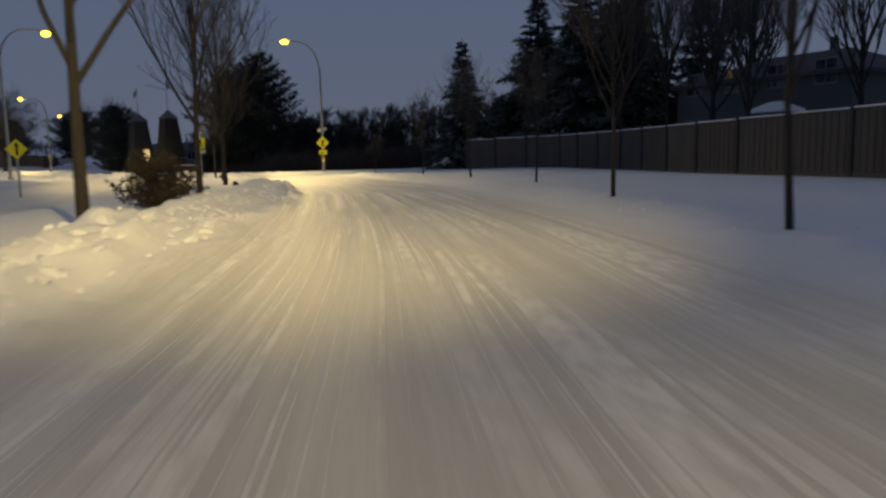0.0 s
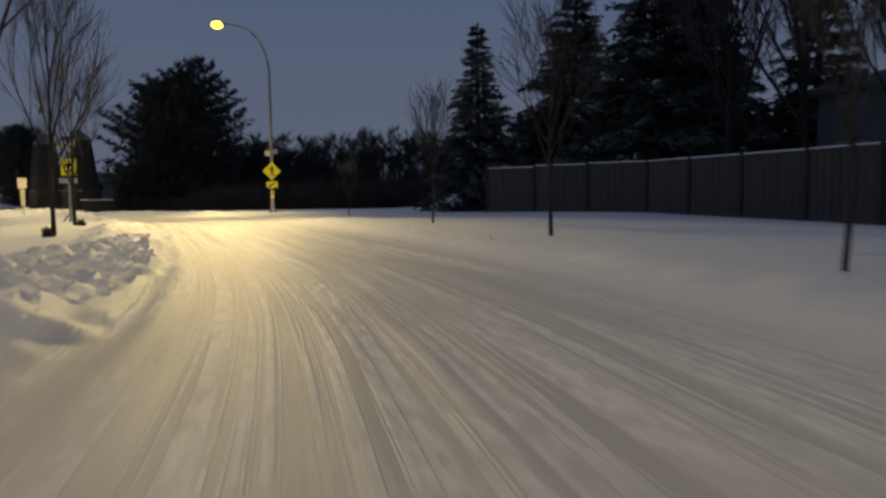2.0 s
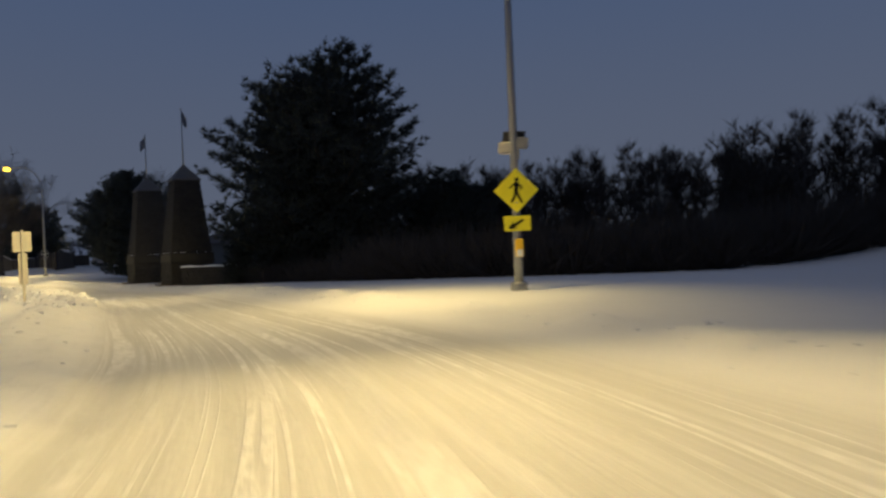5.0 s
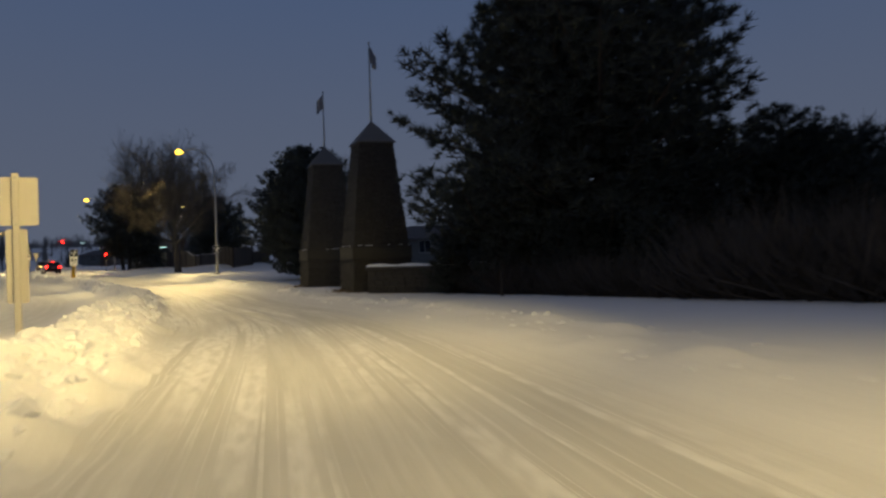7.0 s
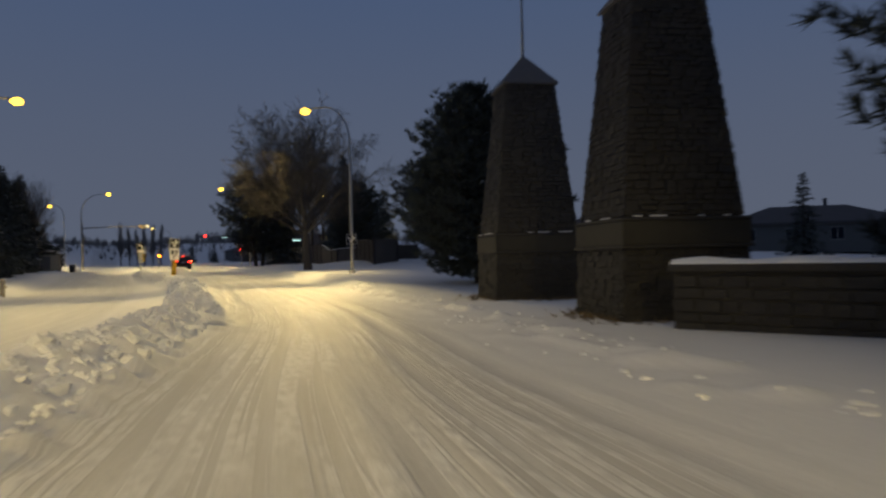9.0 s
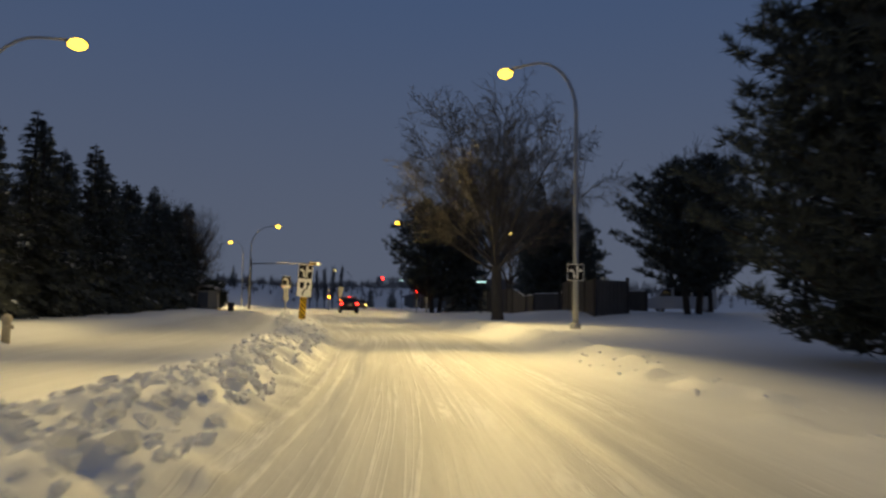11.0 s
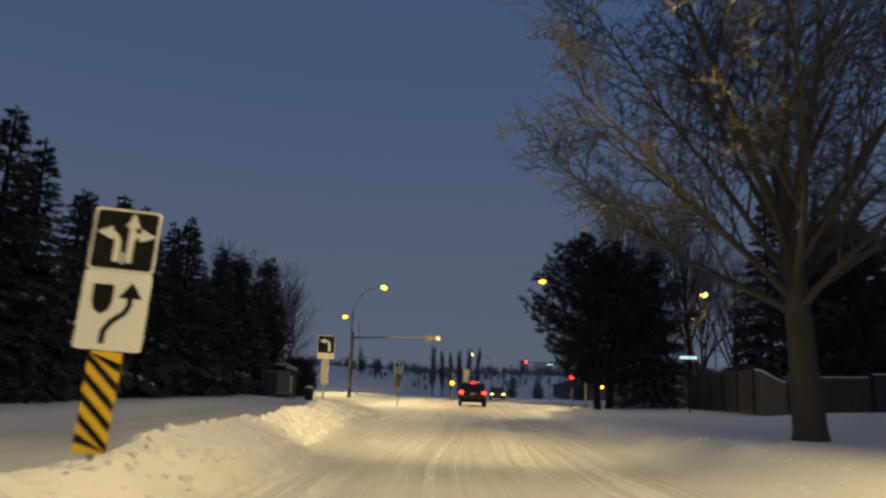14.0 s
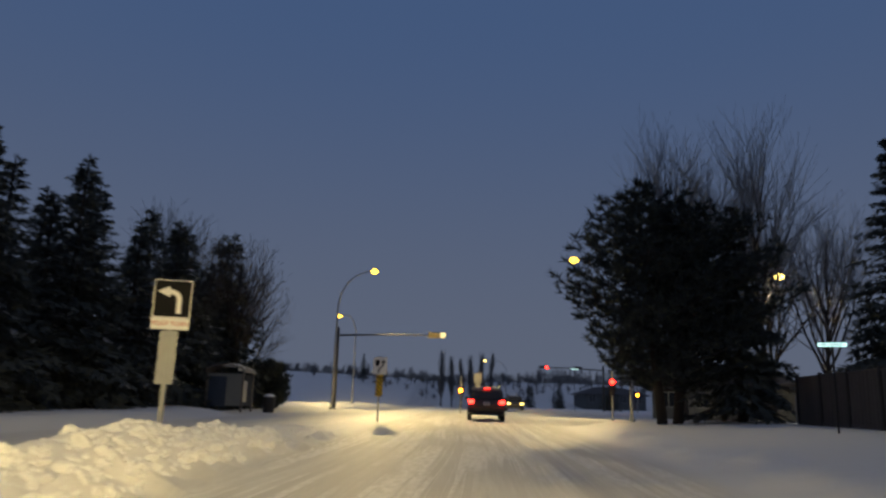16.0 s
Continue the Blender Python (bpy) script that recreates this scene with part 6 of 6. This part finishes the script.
# ---- bus stop, hydrant ----
def bus_shelter(x, y, turn):
    sh = thing("bus_shelter", "small dark bus shelter with curved roof and glass sides", "bus shelter", stand(x, y, turn))
    w, dp, h = 1.8, 1.9, 2.05
    for px in (-w / 2, w / 2):
        for py in (-dp / 2, dp / 2):
            part("post", Shape().box((px - 0.05, py - 0.05, -0.1), (px + 0.05, py + 0.05, h), 0.01), SHELTER, sh)
    vs = [(x0, dp * 0.56 * math.sin(a), h + 0.42 * math.cos(a) - dz) for x0 in (-w / 2 - 0.15, w / 2 + 0.15) for dz in (0, 0.06) for a in [-1.5 + 3.0 * k / 8 for k in range(9)]]
    fs = [(k, k + 1, 18 + k + 1, 18 + k) for k in range(8)] + [(9 + k, 27 + k, 27 + k + 1, 9 + k + 1) for k in range(8)] + [(k, 9 + k, 9 + k + 1, k + 1) for k in range(8)] + [(18 + k, 18 + k + 1, 27 + k + 1, 27 + k) for k in range(8)]
    part("roof", Shape().add(vs, fs), SHELTER, sh, "curved dark roof")
    part("roof_snow", Shape().ball((0, 0, h + 0.37), 1.0, (w * 0.5, dp * 0.3, 0.1), 4, 12), SNOW, sh, "snow on the roof", soft=True)
    part("end_poster", Shape().box((-w / 2 - 0.05, -0.1, 0.25), (-w / 2 - 0.02, dp / 2 - 0.1, h - 0.25), 0.008), BLUE_PANEL, sh, "dark blue poster on the end wall")
    part("route_sign", Shape().box((-w / 2 - 0.1, -dp / 2 - 0.06, h + 0.05), (-w / 2 - 0.07, -dp / 2 + 0.26, h + 0.3), 0.006), SIGN_WHITE, sh, "small white route sign")
    for lo, hi in (((-w / 2 + 0.06, dp / 2 - 0.015, 0.3), (w / 2 - 0.06, dp / 2 + 0.015, h - 0.1)), ((-w / 2 - 0.015, -dp / 2 + 0.06, 0.3), (-w / 2 + 0.015, dp / 2 - 0.06, h - 0.1)), ((w / 2 - 0.015, -dp / 2 + 0.06, 0.3), (w / 2 + 0.015, dp / 2 - 0.06, h - 0.1))):
        part("pane", Shape().box(lo, hi), FROSTED, sh)
    part("bench", Shape().box((-0.8, 0.45, 0.42), (0.8, 0.85, 0.48), 0.01), SHELTER, sh)
    part("poster", Shape().box((-w / 2 + 0.1, -dp / 2 - 0.03, 0.5), (-w / 2 + 0.75, -dp / 2 + 0.0, 1.6), 0.01), SIGN_BACK, sh, "pale route panel")


bus_shelter(-97.0, 117.2, road_turn)
bin_ = thing("litter_bin", "dark litter bin capped with snow beside the bus shelter", "bin", stand(-95.6, 118.9, road_turn))
part("body", Shape().tube([(0, 0, -0.05), (0, 0, 0.1), (0, 0, 0.75), (0, 0, 0.85)], [0.27, 0.3, 0.34, 0.3], 12), BLACK, bin_, soft=True)
part("snow_cap", Shape().ball((0, 0, 0.84), 0.3, (1.05, 1.05, 0.45), 6, 12), SNOW, bin_, soft=True)
hy = thing("fire_hydrant", "small cream-painted fire hydrant standing in snow", "hydrant", stand(-53.3, 86.3))
part("barrel", Shape().tube([(0, 0, -0.1), (0, 0, 0.55), (0, 0, 0.62), (0, 0, 0.72), (0, 0, 0.78)], [0.11, 0.11, 0.15, 0.12, 0.04], 12), HYDRANT, hy, soft=True)
for a in (0, 180, 90):
    part("outlet", Shape().tube([(0, 0, 0.42), (0.17 * math.cos(radians(a)), 0.17 * math.sin(radians(a)), 0.42)], 0.055, 8), HYDRANT, hy)


# ---- cars ----
def car(m, label, brake=True):
    c = thing("suv_car", label, "car", m, "cars")
    # side outline (y back to front), lofted over the width with tumblehome
    low = [(-2.25, 0.42), (-2.3, 0.72), (-2.24, 1.02), (-1.2, 1.06), (0.6, 1.04), (1.35, 1.0), (2.1, 0.86), (2.28, 0.66), (2.25, 0.36), (1.9, 0.28), (-1.9, 0.28)]
    g = Shape()
    xs = [(-0.91, 0.94), (-0.86, 1.0), (-0.5, 1.015), (0.5, 1.015), (0.86, 1.0), (0.91, 0.94)]
    n = len(low)
    vs = [(x, y * (0.96 + 0.04 * k), 0.3 + (z - 0.3) * k) for x, k in xs for y, z in low]
    fs = [(i * n + j, i * n + (j + 1) % n, (i + 1) * n + (j + 1) % n, (i + 1) * n + j) for i in range(len(xs) - 1) for j in range(n)] + [tuple(range(n))[::-1], tuple((len(xs) - 1) * n + j for j in range(n))]
    body = part("body", g.add(vs, fs), PAINT, c, "dark glossy painted body", soft=False)
    cab = [(-2.12, 1.0), (-1.85, 1.5), (-1.55, 1.62), (0.1, 1.66), (0.55, 1.58), (1.3, 1.0)]
    g = Shape()
    n = len(cab)
    wid = lambda z: 0.86 - 0.2 * (z - 1.0)
    vs = [(sx * wid(z), y, z) for sx in (-1, 1) for y, z in cab]
    fs = [(j, j + n, (j + 1) % n + n, (j + 1) % n) for j in range(n)] + [tuple(range(n)), tuple(range(2 * n - 1, n - 1, -1))]
    part("cabin", g.add(vs, fs), PAINT, c)
    part("rear_window", Shape().add([(-0.7, -2.09, 1.07), (0.7, -2.09, 1.07), (0.6, -1.89, 1.46), (-0.6, -1.89, 1.46), (-0.7, -2.12, 1.07), (0.7, -2.12, 1.07), (0.6, -1.92, 1.46), (-0.6, -1.92, 1.46)], [(4, 5, 6, 7), (0, 3, 2, 1), (0, 1, 5, 4), (1, 2, 6, 5), (2, 3, 7, 6), (3, 0, 4, 7)]), GLASS, body)
    part("windscreen", Shape().add([(-0.72, 1.24, 1.06), (0.72, 1.24, 1.06), (0.64, 0.63, 1.52), (-0.64, 0.63, 1.52), (-0.72, 1.27, 1.07), (0.72, 1.27, 1.07), (0.64, 0.66, 1.53), (-0.64, 0.66, 1.53)], [(5, 4, 7, 6), (0, 1, 2, 3), (1, 0, 4, 5), (2, 1, 5, 6), (3, 2, 6, 7), (0, 3, 7, 4)]), GLASS, body)
    for sx in (-1, 1):
        for y0, y1 in ((-1.5, -0.45), (-0.38, 0.75)):
            part("side_window", Shape().add([(sx * 0.85, y0, 1.1), (sx * 0.85, y1, 1.1), (sx * 0.775, min(y1, 0.45), 1.5), (sx * 0.775, y0 + 0.05, 1.5), (sx * 0.875, y0, 1.1), (sx * 0.875, y1, 1.1), (sx * 0.8, min(y1, 0.45), 1.5), (sx * 0.8, y0 + 0.05, 1.5)], [(4, 5, 6, 7), (0, 3, 2, 1), (0, 1, 5, 4), (1, 2, 6, 5), (2, 3, 7, 6), (3, 0, 4, 7)]), GLASS, body)
        part("tail_light", Shape().box((sx * 0.76 - 0.13, -2.36, 0.82), (sx * 0.76 + 0.13, -2.24, 1.0), 0.02), TAIL if brake else SIGN_RED, body, "glowing red tail light")
        part("headlight", Shape().box((sx * 0.7 - 0.16, 2.14, 0.7), (sx * 0.7 + 0.16, 2.29, 0.84), 0.02), SIGN_WHITE if brake else WHITE_LAMP, body)
        part("mirror", Shape().box((sx * 1.0 - 0.1, 0.85, 1.02), (sx * 1.0 + 0.1, 1.0, 1.18), 0.03), PAINT, body)
        part("roof_rail", Shape().tube([(sx * 0.62, -1.5, 1.66), (sx * 0.62, -1.3, 1.71), (sx * 0.62, 0.0, 1.73), (sx * 0.62, 0.2, 1.68)], 0.02, 6), BLACK, body)
        for y in (-1.4, 1.42):
            w = part("wheel", Shape().tube([(-0.11, 0, 0), (-0.08, 0, 0), (0.08, 0, 0), (0.11, 0, 0)], [0.3, 0.34, 0.34, 0.3], 18), RUBBER, c, m=pose(sx * 0.82, y, 0.34))
            part("rim", Shape().tube([(sx * 0.1, 0, 0), (sx * 0.125, 0, 0)], [0.22, 0.19], 12), RIM, w)
    if brake:
        part("brake_light", Shape().box((-0.14, -1.98, 1.56), (0.14, -1.86, 1.585), 0.006), TAIL, body, "high red brake light")
    part("bumper", Shape().box((-0.88, -2.38, 0.42), (0.88, -2.2, 0.66), 0.04), BLACK, body)
    pl = part("number_plate", Shape().box((-0.16, -2.395, 0.76), (0.16, -2.385, 0.9)), SIGN_WHITE, body)
    part("plate_bar", Shape().box((-0.11, -2.399, 0.805), (0.11, -2.396, 0.855)), SIGN_BLACK, pl)
    part("roof_snow", Shape().ball((0, -0.7, 1.64), 1.0, (0.6, 0.95, 0.05), 4, 14), SNOW, c, "dusting of snow on the roof", soft=True)
    return c


car(pose(-88.35, 127.85, ground_at(-88.35, 127.85), 0, 0, road_turn - 90), "dark suv waiting at the lights with glowing tail lights")
car(pose(-119.5, 156.5, ground_at(-119.5, 156.5), 0, 0, road_turn + 90), "oncoming car with lit headlights past the crossing", False)
